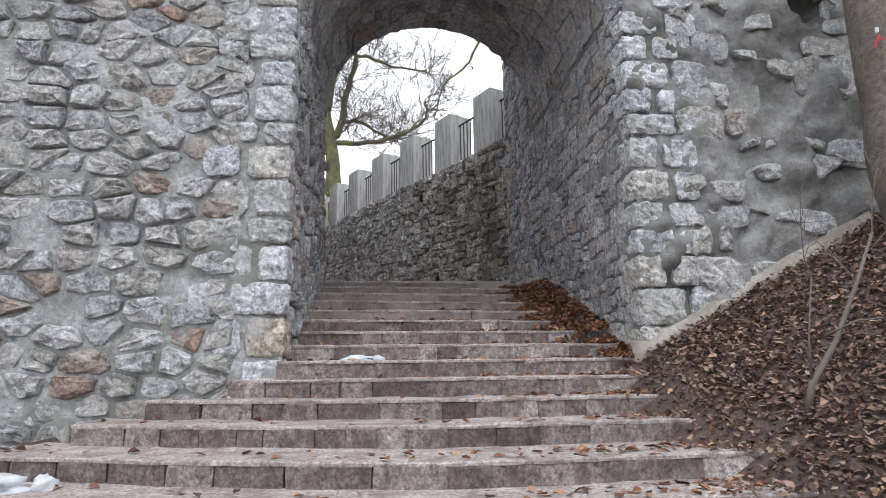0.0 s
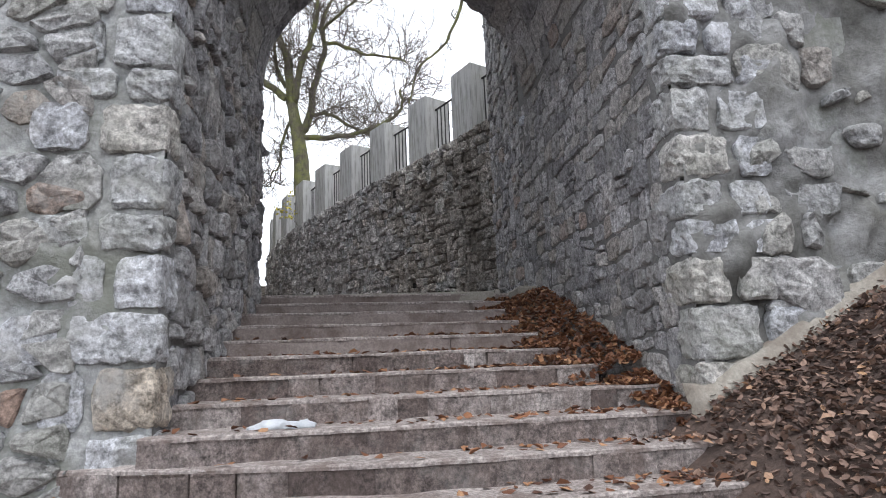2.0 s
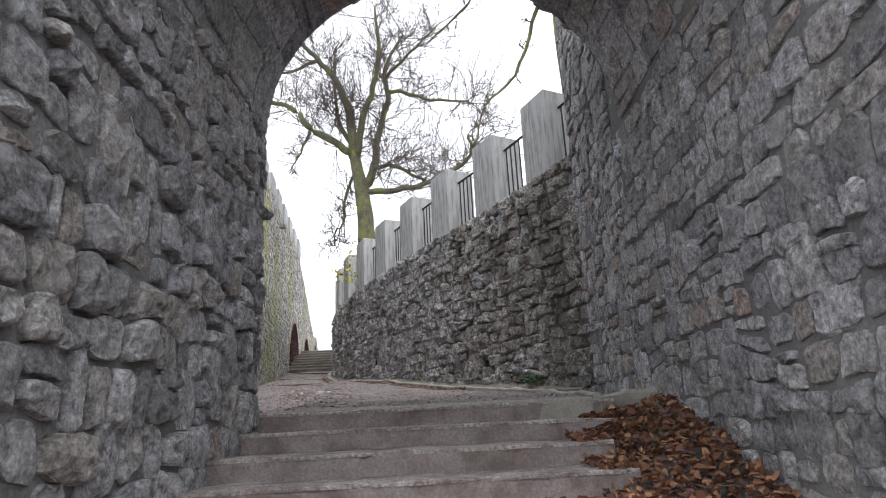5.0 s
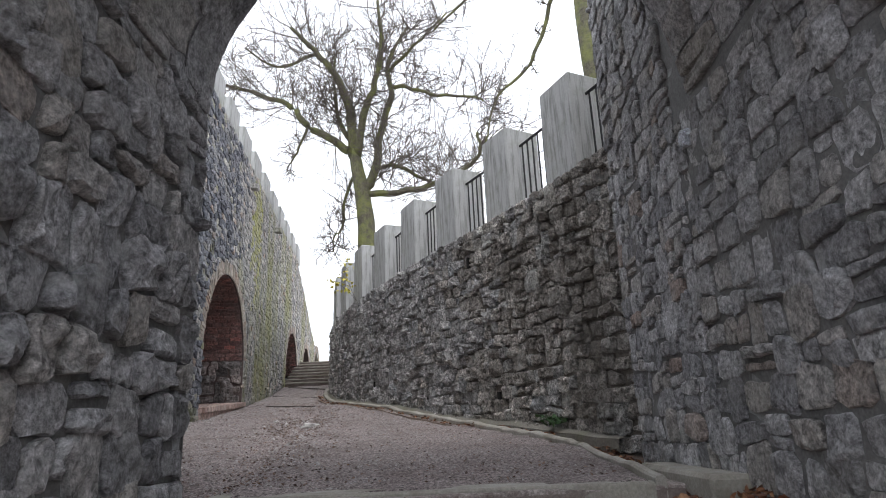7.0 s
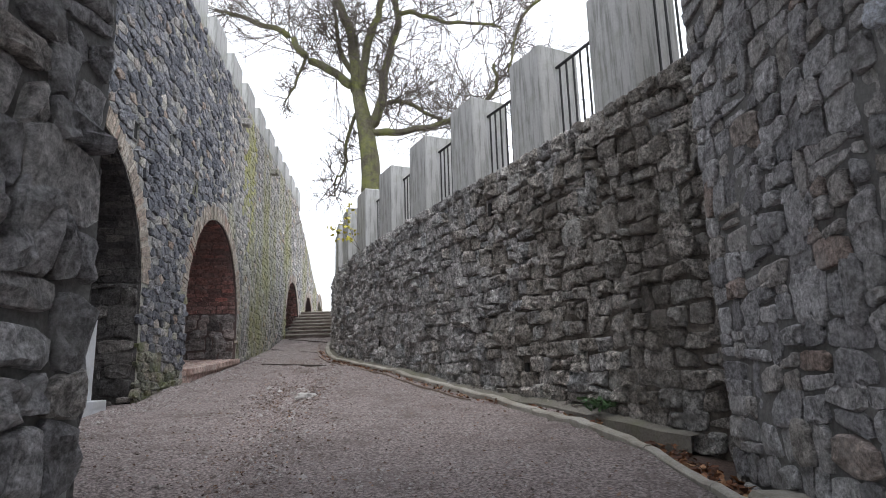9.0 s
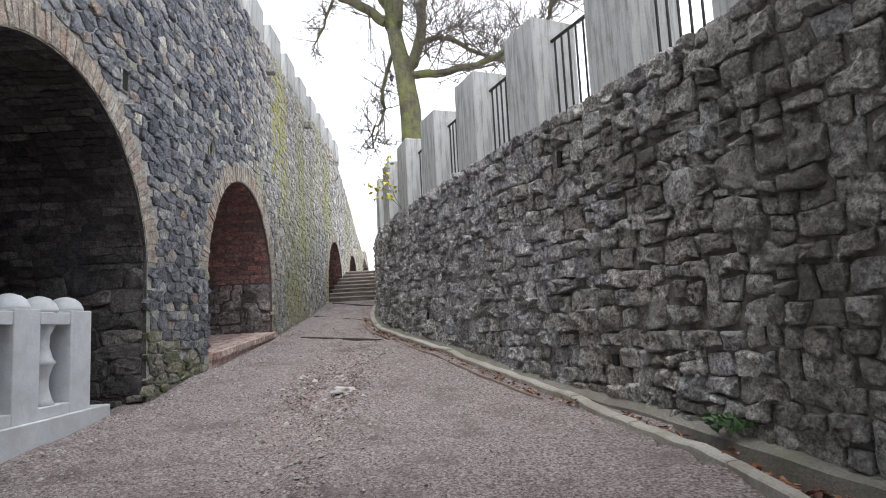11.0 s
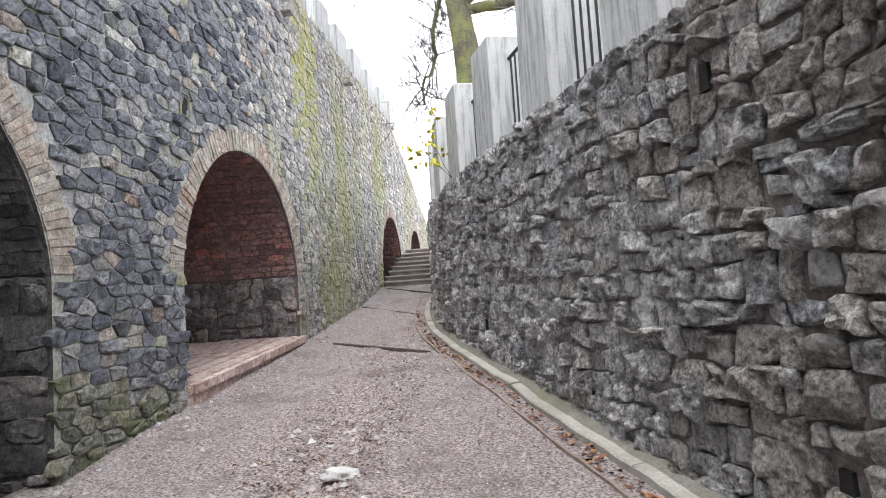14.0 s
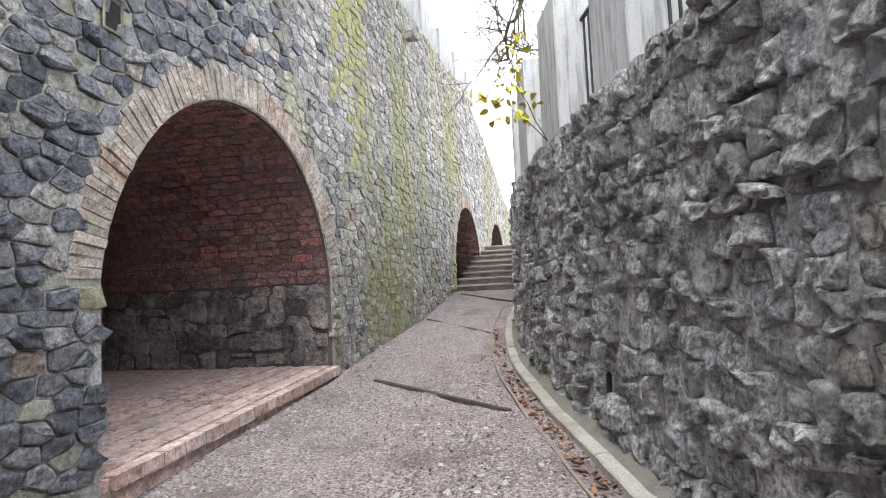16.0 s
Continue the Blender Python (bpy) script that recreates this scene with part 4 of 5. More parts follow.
# putlog holes, as flat plates with the hole's shade in their colour, and stone spouts
for a, b in HOLES:
    w_, h_ = (0.075, 0.11) if a != 3.1 else (0.035, 0.055)
    bm = bmesh.new()
    q = [bm.verts.new(on_arcade(a + x, b + z, d)) for d in (0.004, 0.03) for x, z in ((-w_, -h_), (w_, -h_), (w_, h_), (-w_, h_))]
    o = [bm.verts.new(on_arcade(a + x * 1.15, b + z * 1.12, 0.02)) for x, z in ((-w_, -h_), (w_, -h_), (w_, h_), (-w_, h_))]
    for k in range(4):
        bm.faces.new((q[k], q[(k + 1) % 4], q[4 + (k + 1) % 4], q[4 + k]))
        bm.faces.new((q[4 + k], q[4 + (k + 1) % 4], o[(k + 1) % 4], o[k]))
    part("putlog_frame", bm, M_ARCADE_MORTAR, wall_arcade)
    part("putlog_hole", box_bm(-w_, w_, -0.002, 0.002, -h_, h_, 0, m=Matrix.Translation(on_arcade(a, b, 0.005)) @ pose(0, 0, 0, 0, 0, 96.4)), M_HOLE_SHADE, wall_arcade)
for a, b in ((3.35, 8.58), (6.75, 8.62)):
    part("spout", box_bm(-0.1, 0.1, -0.2, 0.2, -0.07, 0.07, 0.02, 0.01, Matrix.Translation(on_arcade(a, b, 0)) @ pose(0, 0, 0, 0, 0, -83.6)), M_ARCADE, wall_arcade)
# arch rings of radial bricks
for n_, (c, w, spring, rise, foot) in enumerate(ARCHES):
    ring_len = math.pi * (w + rise) / 2
    nb = round(ring_len / 0.062) if n_ < 2 else round(ring_len / 0.1)
    bricks = []
    for k in range(nb):
        q = []
        g1 = rng.uniform(0.24, 0.31)
        for t, g in ((k, 0.0), (k + 1, 0.0), (k + 1, g1), (k, g1)):
            q.append(arch_point((c, w, spring, rise, foot), math.pi * t / nb, g))
        bricks.append(q)
    lay(bricks, on_arcade, M_BRICK, wall_arcade, 30 + n_, lambda u, v: True, "arch_brick", "arch_ring", 60 if n_ < 2 else 40, proud=0.014, joint=0.005, rounded=False, edge=0.85, inner=0.85, crags=0.2)
# the niches' back walls: brick above, rubble below
for n_, (c, w, spring, rise, foot) in enumerate(ARCHES[:3]):

    def on_niche(u, v, d):
        return on_arcade(u, v, -DEPTHS[n_] + d)

    def ok(u, v):
        return abs(u - c) < w - 0.06 and (v < spring or ((u - c) / (w - 0.05)) ** 2 + ((v - spring) / (rise - 0.05)) ** 2 < 1)

    up = [q for q in rubble(c - w, c + w, foot + 1.0, spring + rise, 0.24, 0.085, rng, 0.12, 0.1) if ok(*middle(q))]
    lay(up, on_niche, M_NICHE if n_ else M_NICHE_DARK, wall_arcade, 40 + n_, lambda u, v: n_ == 1, "brick", "brickwork", 200, proud=0.012, joint=0.006, rounded=False, edge=0.8, inner=0.85, crags=0.3)
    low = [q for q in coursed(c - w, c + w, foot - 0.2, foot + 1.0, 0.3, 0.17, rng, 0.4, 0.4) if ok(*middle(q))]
    lay(low, on_niche, M_NICHE_STONE if n_ else M_NICHE_DARK, wall_arcade, 50 + n_, lambda u, v: n_ == 1, "stone", "stonework", 60, proud=0.05, joint=0.012)
    for side in (-1, 1):

        def on_jamb(u, v, d):
            return on_arcade(c + side * (w - d), v, -u)

        cells = coursed(0.02, DEPTHS[n_], foot - 0.3, spring, 0.3, 0.17, rng, 0.3, 0.3)
        lay(cells, on_jamb, M_NICHE_STONE if n_ else M_NICHE_DARK, wall_arcade, 60 + n_ * 2 + side, lambda u, v: n_ == 1, "stone", "stonework", 110, proud=0.035, joint=0.012)

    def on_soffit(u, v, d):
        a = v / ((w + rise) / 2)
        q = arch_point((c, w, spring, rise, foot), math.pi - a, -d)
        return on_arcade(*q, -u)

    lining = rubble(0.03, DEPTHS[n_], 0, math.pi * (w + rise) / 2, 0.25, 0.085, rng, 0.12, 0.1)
    lay(lining, on_soffit, M_NICHE if n_ else M_NICHE_DARK, wall_arcade, 70 + n_, lambda u, v: n_ == 1 and u < 2.2 and v < 2.2, "brick", "brickwork", 150, proud=0.014, joint=0.006, rounded=False, edge=0.8, inner=0.85, crags=0.3)

# ---- brick platform in the niche ----
platform = tagged(empty("brick_platform", on_arcade(1.93, 3.4, -0.6)), "low red brick platform laid in a herringbone", "platform", kind="structure")
P0 = platform.location.copy()


def platform_z(s):
    return 3.405 + 0.075 * (s - 0.35)


v = [tuple(Vector(on_arcade(s, z, d)) - P0) for s in (0.3, 3.56) for d, z in ((0.06, 3.0), (0.06, platform_z(s) - 0.012), (-2.98, platform_z(s) - 0.012), (-2.98, 3.0))]
solid("bed", v, [(0, 1, 5, 4), (1, 2, 6, 5), (2, 3, 7, 6), (0, 3, 2, 1), (4, 5, 6, 7)], M_PAVER, platform)
bricks, k = [], 0
s = 0.32
while s < 3.5:
    v_, f_ = block_shape((0, 0, 0), (0.205, 0.1, 0.09), rng, 0.004)
    m = Matrix.Translation(Vector(on_arcade(s + 0.105, platform_z(s) - 0.03, 0.055)) - P0) @ pose(0, 0, 0, 0, -4.3, 96.4)
    solid("brick", [tuple(m @ Vector(q)) for q in v_], f_, M_PAVER, platform)
    s += 0.213
for j in range(11):
    for i in range(15):
        s, d = 0.42 + i * 0.215, -0.08 - j * 0.108
        v_, f_ = block_shape((0, 0, 0), (0.205, 0.1, 0.05), rng, 0.003)
        m = Matrix.Translation(Vector(on_arcade(s + (0.1 if j % 2 else 0), platform_z(s) - 0.018, d)) - P0) @ pose(0, 0, 0, 0, -4.3, 96.4 + rng.uniform(-2, 2))
        solid("brick", [tuple(m @ Vector(q)) for q in v_], f_, M_PAVER, platform)


# ---- merlons and rails on both walls ----
def merlon(m, w, d, h, label, group):
    ob = empty("merlon")
    ob.matrix_world = m
    tagged(ob, label, "merlon", group)
    bm = box_bm(-w / 2, w / 2, -d / 2, d / 2, 0, h, 0.012, 0.004)
    part("shaft", bm, M_MERLON, ob)
    return ob


def rail(p, q, h, label):
    """Iron rail of upright bars between two merlons."""
    p, q = Vector(p), Vector(q)
    ob = tagged(empty("iron_railing", (p + q) / 2), label, "railing", "railings between the merlons")
    run = (q - p).length
    ang = math.degrees(math.atan2(q.y - p.y, q.x - p.x))
    for name, z in (("top_rail", h), ("bottom_rail", 0.1)):
        part(name, box_bm(-run / 2, run / 2, -0.015, 0.015, z - 0.014, z + 0.014, 0.004, 0, pose(0, 0, 0, 0, 0, ang)), M_IRON, ob)
    nbar = 7
    for k in range(nbar):
        x = -run / 2 + run * (k + 0.5) / nbar
        part("bar", box_bm(x - 0.008, x + 0.008, -0.008, 0.008, 0.02, h, 0, 0, pose(0, 0, 0, 0, 0, ang)), M_IRON, ob)
    return ob


for k in range(-1, 12):
    s = 0.38 + 1.44 * k
    p, out, t = along(s)
    c = p - out * (0.02 + 0.27)
    ang = math.degrees(math.atan2(t.y, t.x))
    merlon(pose(c.x, c.y, WTOP - 0.02, 0, 0, ang), 0.6, 0.54, 1.2, "square streaked concrete merlon standing on the curved wall", "merlons on the curved wall")
    a, b = along(s + 0.3)[0] - along(s + 0.3)[1] * 0.25, along(s + 1.14)[0] - along(s + 1.14)[1] * 0.25
    rail((a.x, a.y, WTOP - 0.02), (b.x, b.y, WTOP - 0.02), 0.95, "black iron railing of thin bars on the curved wall")
for k in range(-4, 10):
    s = 0.35 + 1.31 * k
    x, y, _ = on_arcade(s, 0, -0.27)
    merlon(pose(x, y, 9.1, 0, 0, 96.4), 0.78, 0.5, 0.68, "short concrete merlon on top of the arcade wall", "merlons on the arcade wall")
spikes = tagged(empty("parapet_rail", on_arcade(16, wall_top(16), -0.2)), "row of small iron posts along the falling parapet", "railing")
for k in range(16):
    s = 12.2 + k * 0.62
    part("post", box_bm(-0.02, 0.02, -0.02, 0.02, -0.1, 0.34, 0.004, 0, Matrix.Translation(Vector(on_arcade(s, wall_top(s), -0.12)) - spikes.location)), M_IRON, spikes)

# ---- timber risers across the path, and the upper stairs ----
for (x0, y0), (x1, y1) in (((-3.2, 18.5), (-1.55, 17.6)), ((-4.1, 22.15), (-2.6, 20.85)), ((-4.25, 24.3), (-2.85, 23.2))):
    za, zb = path_z(x0, y0) - 0.012, path_z(x1, y1) - 0.012
    zz, tip = (za + zb) / 2, math.degrees(math.atan2(za - zb, math.hypot(x1 - x0, y1 - y0)))
    run, ang = math.hypot(x1 - x0, y1 - y0), math.degrees(math.atan2(y1 - y0, x1 - x0))
    ob = part("timber_riser", box_bm(-run / 2, run / 2, -0.02, 0.02, -0.12, 0.032, 0.006, 0.002, pose((x0 + x1) / 2, (y0 + y1) / 2, zz, 0, tip, ang)), M_TIMBER)
    tagged(ob, "weathered timber board set across the gravel path", "timber edging", "boards across the path")
upper = tagged(empty("stairs_upper", (-3.9, 27, 4.5)), "narrow grey stone stairs climbing between the two walls", "stairs", kind="structure")
for k in range(8):
    y, z = 24.7 + 0.46 * k, 4.38 + 0.142 * (k + 1)
    xl, xr = arcade_x(y) - 0.05, curve_x(y) + 0.05
    part("step", box_bm(xl + 3.9, xr + 3.9, y - 27, y - 27 + (0.6 if k < 7 else 9), z - 0.55 - 4.5, z - 4.5, 0.015, 0.005), M_RISER_PLAIN, upper)
    part("nosing", box_bm(xl + 3.9, xr + 3.9, y - 27.03, y - 26.9, z - 0.045 - 4.5, z - 4.496, 0.01, 0.003), M_KERB, upper)


# ---- trees ----
def tube(pile, pts, r0, r1, n=7, wob=0.0, rng=None):
    pts = [Vector(p) for p in pts]
    rings = []
    for k, p in enumerate(pts):
        t = (pts[min(k + 1, len(pts) - 1)] - pts[max(k - 1, 0)]).normalized()
        a = t.orthogonal().normalized()
        b = t.cross(a)
        f = k / (len(pts) - 1)
        r = r0 + (r1 - r0) * f
        rings.append([tuple(p + (a * math.cos(2 * math.pi * j / n) + b * math.sin(2 * math.pi * j / n)) * r * (1 + (rng.uniform(-wob, wob) if rng else 0))) for j in range(n)])
    faces = []
    for k in range(len(pts) - 1):
        for j in range(n):
            faces.append((k * n + j, k * n + (j + 1) % n, (k + 1) * n + (j + 1) % n, (k + 1) * n + j))
    faces += [tuple(range(n - 1, -1, -1)), tuple(range((len(pts) - 1) * n, len(pts) * n))]
    pile.add([q for r in rings for q in r], faces)


def finer(pts, rng, wob, n=4):
    pts = [Vector(p) for p in pts]
    line = smooth_line(pts, n) + [pts[-1]]
    return [p + Vector([rng.uniform(-wob, wob) for _ in range(3)]) if 0 < k < len(line) - 1 else p for k, p in enumerate(line)]


def twigs(pile, start, way, length, r, depth, rng):
    """A twig that wanders and forks."""
    pts, p, d = [start], Vector(start), Vector(way).normalized()
    n = 5 if depth > 1 else 4
    for k in range(n):
        d = (d + Vector([rng.gauss(0, 0.17) for _ in range(3)]) + Vector((0, 0, 0.05))).normalized()
        p = p + d * (length / n)
        pts.append(p.copy())
    tube(pile, pts, r, r * 0.45, 4 if depth > 1 else 3)
    if depth > 0:
        for q in pts[1:]:
            for _ in range(1 + (rng.random() < 0.45)):
                side = (d + Vector([rng.gauss(0, 0.65) for _ in range(3)])).normalized()
                twigs(pile, q, side, length * rng.uniform(0.38, 0.62), r * 0.58, depth - 1, rng)


def tree(base, trunk, limbs, seed, label, every, twig_len, bark):
    ob = tagged(empty("tree", base), label, "tree")
    o, rng = Vector(base), random.Random(seed)
    pile = Pile()
    tube(pile, [p - o for p in finer(trunk[0], rng, 0.01)], trunk[1], trunk[2], 14, 0.05, rng)
    solid("trunk", pile.v, pile.f, bark, ob, True)
    crown = Pile()
    for pts, r0, r1 in limbs:
        line = finer(pts, rng, 0.03)
        pile = Pile()
        tube(pile, [p - o for p in line], r0, r1, 9, 0.06, rng)
        solid("limb", pile.v, pile.f, bark, ob, True)
        for k in range(2, len(line)):
            for _ in range(every):
                t = (line[k] - line[k - 1]).normalized()
                side = (t * 0.6 + Vector([rng.gauss(0, 0.8) for _ in range(3)]) + Vector((0, 0, 0.25))).normalized()
                twigs(crown, line[k] - o, side, twig_len * min(1.0, (r1 / 0.035) ** 1.5) * rng.uniform(0.6, 1.35), 0.013 + 0.1 * r1, 2, rng)
    tagged(solid("crown", crown.v, crown.f, M_TWIG, ob), "bare crown of fine grey twigs", kind="stuff")
    return ob


def flat(y, pts, rng, spread):
    """Limb points (x, z) about the plane of the trunk, drifting to one side."""
    g = rng.uniform(-spread, spread)
    return [(x, y + g * k / len(pts), z) for k, (x, z) in enumerate(pts)]


lr = random.Random(9)
TY = 21.0
BOUGHS = [
    ([(-1.81, 10.5), (-2.29, 10.95), (-3.07, 11.43), (-3.52, 12.06), (-4.14, 12.37), (-4.92, 12.65), (-5.47, 12.87)], 0.13, 0.035),
    ([(-1.74, 10.4), (-1.85, 11.82), (-2.25, 12.96), (-2.88, 13.81), (-3.59, 14.6)], 0.16, 0.05),
    ([(-1.67, 10.35), (-1.43, 11.62), (-1.06, 12.59), (-0.86, 13.61), (-0.95, 15.24)], 0.13, 0.04),
    ([(-1.5, 9.3), (-1.16, 9.97), (-1.01, 11.25), (-0.67, 12.64), (-0.78, 13.78), (-0.16, 15.16)], 0.15, 0.045),
    ([(-1.45, 9.3), (-0.47, 9.21), (0.4, 9.29), (1.14, 9.54), (1.76, 9.96), (1.73, 10.52)], 0.1, 0.04),
    ([(-1.13, 10.0), (-0.43, 10.07), (0.42, 9.52), (0.78, 9.46)], 0.07, 0.03),
    ([(-1.75, 9.8), (-2.0, 9.26), (-2.09, 8.5), (-2.36, 8.22), (-2.44, 7.86)], 0.05, 0.02),
    ([(-0.67, 12.64), (0.0, 12.4), (0.73, 12.0), (1.61, 11.83), (1.96, 11.55)], 0.07, 0.025),
    ([(-1.87, 11.0), (-2.18, 11.68), (-2.29, 12.54), (-2.34, 13.76)], 0.08, 0.03),
    ([(-3.07, 11.43), (-3.38, 10.64), (-3.68, 10.27)], 0.04, 0.015),
    ([(-0.73, 13.07), (0.07, 13.69), (1.05, 14.48)], 0.06, 0.025),
    ([(-2.88, 13.81), (-3.98, 13.39), (-4.94, 14.01)], 0.06, 0.02),
]
tree((-1.2, TY, 5.25), ([(-1.2, TY, 5.2), (-1.3, TY, 6.4), (-1.36, TY, 7.6), (-1.43, TY, 8.75), (-1.6, TY, 9.9), (-1.74, TY, 10.6)], 0.34, 0.15),
     [(flat(TY, p, lr, 1.2), a, b) for p, a, b in BOUGHS], 5, "bare spreading tree with mossy green trunk behind the wall", 2, 1.55, M_BARK)
tree((3.45, 14.0, 5.25), ([(3.45, 14, 5.2), (3.4, 14, 7), (3.36, 14, 8.3), (3.3, 14, 10), (3.4, 14, 12.5)], 0.25, 0.16),
     [([(3.3, 14.2, 11.4), (2.9, 14.8, 10.45), (2.44, 15, 9.27), (1.78, 15, 8.62), (1.52, 15, 7.7)], 0.05, 0.015), ([(3.4, 14, 12), (2.6, 15, 12.4), (1.6, 16, 11.8), (0.7, 16.5, 11.2)], 0.06, 0.02)],
     6, "bare tree with a mossy trunk and a hanging branch", 1, 0.7, M_BARK)
tree((4.3, 4.75, 2.2), ([(4.52, 4.6, 1.9), (4.48, 4.7, 2.5), (4.4, 4.75, 3.0), (4.35, 4.75, 3.8), (4.27, 4.75, 5.0), (4.15, 4.75, 7.5)], 0.36, 0.14),
     [([(4.35, 4.7, 6.4), (4.9, 4.4, 7.4), (5.6, 4.2, 8.2)], 0.07, 0.03)], 7, "grey tree trunk leaning on the leafy bank", 1, 0.5, M_TRUNK)
mark = tagged(empty("paint_mark", (4.12, 4.54, 3.98)), "red and white trail mark painted on the trunk", "painted mark")
part("red_stroke", box_bm(-0.008, 0.008, -0.006, 0.006, -0.07, 0.04, 0.002, 0.003, pose(-0.015, 0.0, 0.0, 0, 20, -40)), M_RED, mark)
part("red_stroke", box_bm(-0.03, 0.03, -0.006, 0.006, -0.008, 0.012, 0.002, 0.003, pose(0.0, 0.0, 0.0, 0, -12, -40)), M_RED, mark)
part("white_dot", box_bm(-0.012, 0.012, -0.006, 0.006, -0.02, 0.025, 0.003, 0.002, pose(-0.004, 0.0, 0.085, 0, 0, -40)), M_WHITE, mark)
# ---- sapling on the bank ----
sap = tagged(empty("sapling", (2.55, 3.75, bank_z(2.55, 3.75))), "thin bare forked sapling on the leafy bank", "sapling")
srng = random.Random(3)
pile = Pile()
z0 = bank_z(2.55, 3.75)
tube(pile, [(-0.05, 0, -0.05), (0, 0, 0.12), (0.2, 0.02, 0.36), (0.42, 0.05, 0.72), (0.62, 0.1, 1.05)], 0.024, 0.009, 8)
tube(pile, [(0, 0, 0.14), (0.02, 0, 0.4), (0.1, 0.02, 0.75)], 0.009, 0.004, 5)
tube(pile, [(0.14, 0.02, 0.4), (0.3, -0.05, 0.48), (0.5, -0.1, 0.5)], 0.008, 0.003, 5)
solid("stem", pile.v, pile.f, M_TWIG, sap, True)
pile = Pile()
for q in ((0.42, 0.05, 0.72), (0.62, 0.1, 1.05), (0.1, 0.02, 0.75), (0.52, 0.07, 0.9)):
    twigs(pile, q, (srng.uniform(-0.6, 0.8), srng.uniform(-0.3, 0.3), 0.8), 0.45, 0.005, 1, srng)
tagged(solid("twig_spray", pile.v, pile.f, M_TWIG, sap), kind="stuff")


# ---- fallen leaves, gravel ----
def leaf_geo(p, size, rng, lift=0.3):
    """A curled leaf with a pointed tip and a folded midrib."""
    a = rng.uniform(0, 2 * math.pi)
    m = Matrix.Translation(p) @ Euler((rng.gauss(0, lift), rng.gauss(0, lift), a)).to_matrix().to_4x4()
    c = rng.uniform(-0.15, 0.35)
    pts = [(-0.5, 0, 0), (-0.15, 0.34, c), (0.25, 0.25, c * 0.8), (0.55, 0, 0.1), (0.25, -0.25, c * 0.8), (-0.15, -0.34, c)]
    return [tuple(m @ (Vector(q) * size)) for q in pts], [(0, 3, 2, 1), (0, 5, 4, 3)]


def leaves(name, n, where, mat, label, seed, s0=0.04, s1=0.1, lift=0.3):
    rng, pile = random.Random(seed), Pile()
    for _ in range(n):
        p = where(rng)
        if p:
            pile.add(*leaf_geo(p, rng.uniform(s0, s1), rng, lift))
    tagged(solid(name, pile.v, pile.f, mat), label, "leaves", kind="stuff")


def on_bank(r):
    x, y = 1.75 + 5.0 * r.random() ** 1.4, r.uniform(0.2, GY0 - 0.05)
    if x < 2.4 and r.random() > 0.9 * ((x - 1.6) / 0.8) ** 2:
        return None
    z = bank_z(x, y)
    if x < 2.5:
        k = next((k for k in range(len(NOSE)) if NOSE[k] < y), 19)
        z = max(z, TOP - RISE * k)
    return (x, y, z + r.uniform(0.0, 0.04))


def step_level(x, y):
    for k in range(len(NOSE)):
        if nose(x, k) < y:
            return TOP - RISE * k
    return -0.1


def on_gutter(r):
    y = r.uniform(5.25, 8.32)
    edge = step_ends(next((k for k in range(9) if NOSE[k] < y), 8))[1]
    x = r.uniform(edge - 0.22, GX1 - 0.02)
    z = stair_z(y) - 0.09 + 0.16 * max(0, x - edge + 0.1) / 0.5
    return (x, y, max(z, step_level(x, y) if x < edge else -9) + r.uniform(0, 0.03))


def on_channel(r):
    y = r.uniform(8.6, 11.9)
    x = r.uniform(interp(y, [8.5, 9.8, 10.9, 11.6, 12.2], [1.92, 1.9, 1.84, 1.7, 1.5]), min(2.1, curve_x(y) - 0.05) if y < 9.7 else curve_x(y) - 0.05)
    return (x, y, path_z(x, y) - 0.13 + r.uniform(0.005, 0.05))


def on_path_debris(r):
    y = 8.9 + 11 * r.random() ** 1.3
    x = (-0.9 - 0.14 * (y - 11) + r.gauss(0, 0.35)) if r.random() < 0.45 else r.uniform(arcade_x(y) + 0.02, min(curve_x(y) - 0.42, 1.75))
    if x > min(curve_x(y) - 0.42, 1.75) or x < arcade_x(y):
        return None
    return (x, y, path_z(x, y) + 0.006)


def on_steps(r):
    k = r.randrange(4, 15)
    x0, x1 = step_ends(k)
    x = x1 - abs(r.gauss(0, 0.9)) if r.random() < 0.75 else r.uniform(x0, x1)
    if x < x0 + 0.05:
        return None
    return (x, nose(x, k) + r.uniform(0.02, 0.38), TOP - RISE * k + 0.008)


def on_gap(r):
    q = r.uniform(0.5, 11)
    x, y, _ = on_curve(q, 0, r.uniform(0.23, 0.37))
    return (x, y, path_z(x, y) + r.uniform(0.005, 0.03))


def on_left_foot(r):
    x, y = r.uniform(-4.5, -1.6), r.uniform(2.0, 5.2)
    return (x, y, max(bank_z(x, y), step_level(x, y) if x > -2.3 else -9) + 0.012)


leaves("leaf_litter", 42000, on_bank, M_LEAF, "thick brown leaf litter covering the bank", 31, 0.02, 0.058, 0.45)
leaves("russet_leaves", 3600, on_gutter, M_LEAF_RED, "wet russet leaves heaped along the passage wall", 32, 0.028, 0.068, 0.5)
leaves("scattered_leaves", 1500, on_steps, M_LEAF_RED, "russet leaves scattered on the steps", 33, 0.03, 0.08, 0.2)
leaves("gutter_leaves", 900, on_channel, M_LEAF_RED, "wet brown leaves lying in the gutter", 36, 0.03, 0.08, 0.4)
leaves("path_debris", 5000, on_path_debris, M_LEAF, "dark bits of leaf and bark trodden into the gravel", 37, 0.008, 0.03, 0.3)
leaves("kerb_leaves", 520, on_gap, M_LEAF_RED, "brown leaves caught between edging board and kerb", 34, 0.02, 0.06, 0.4)
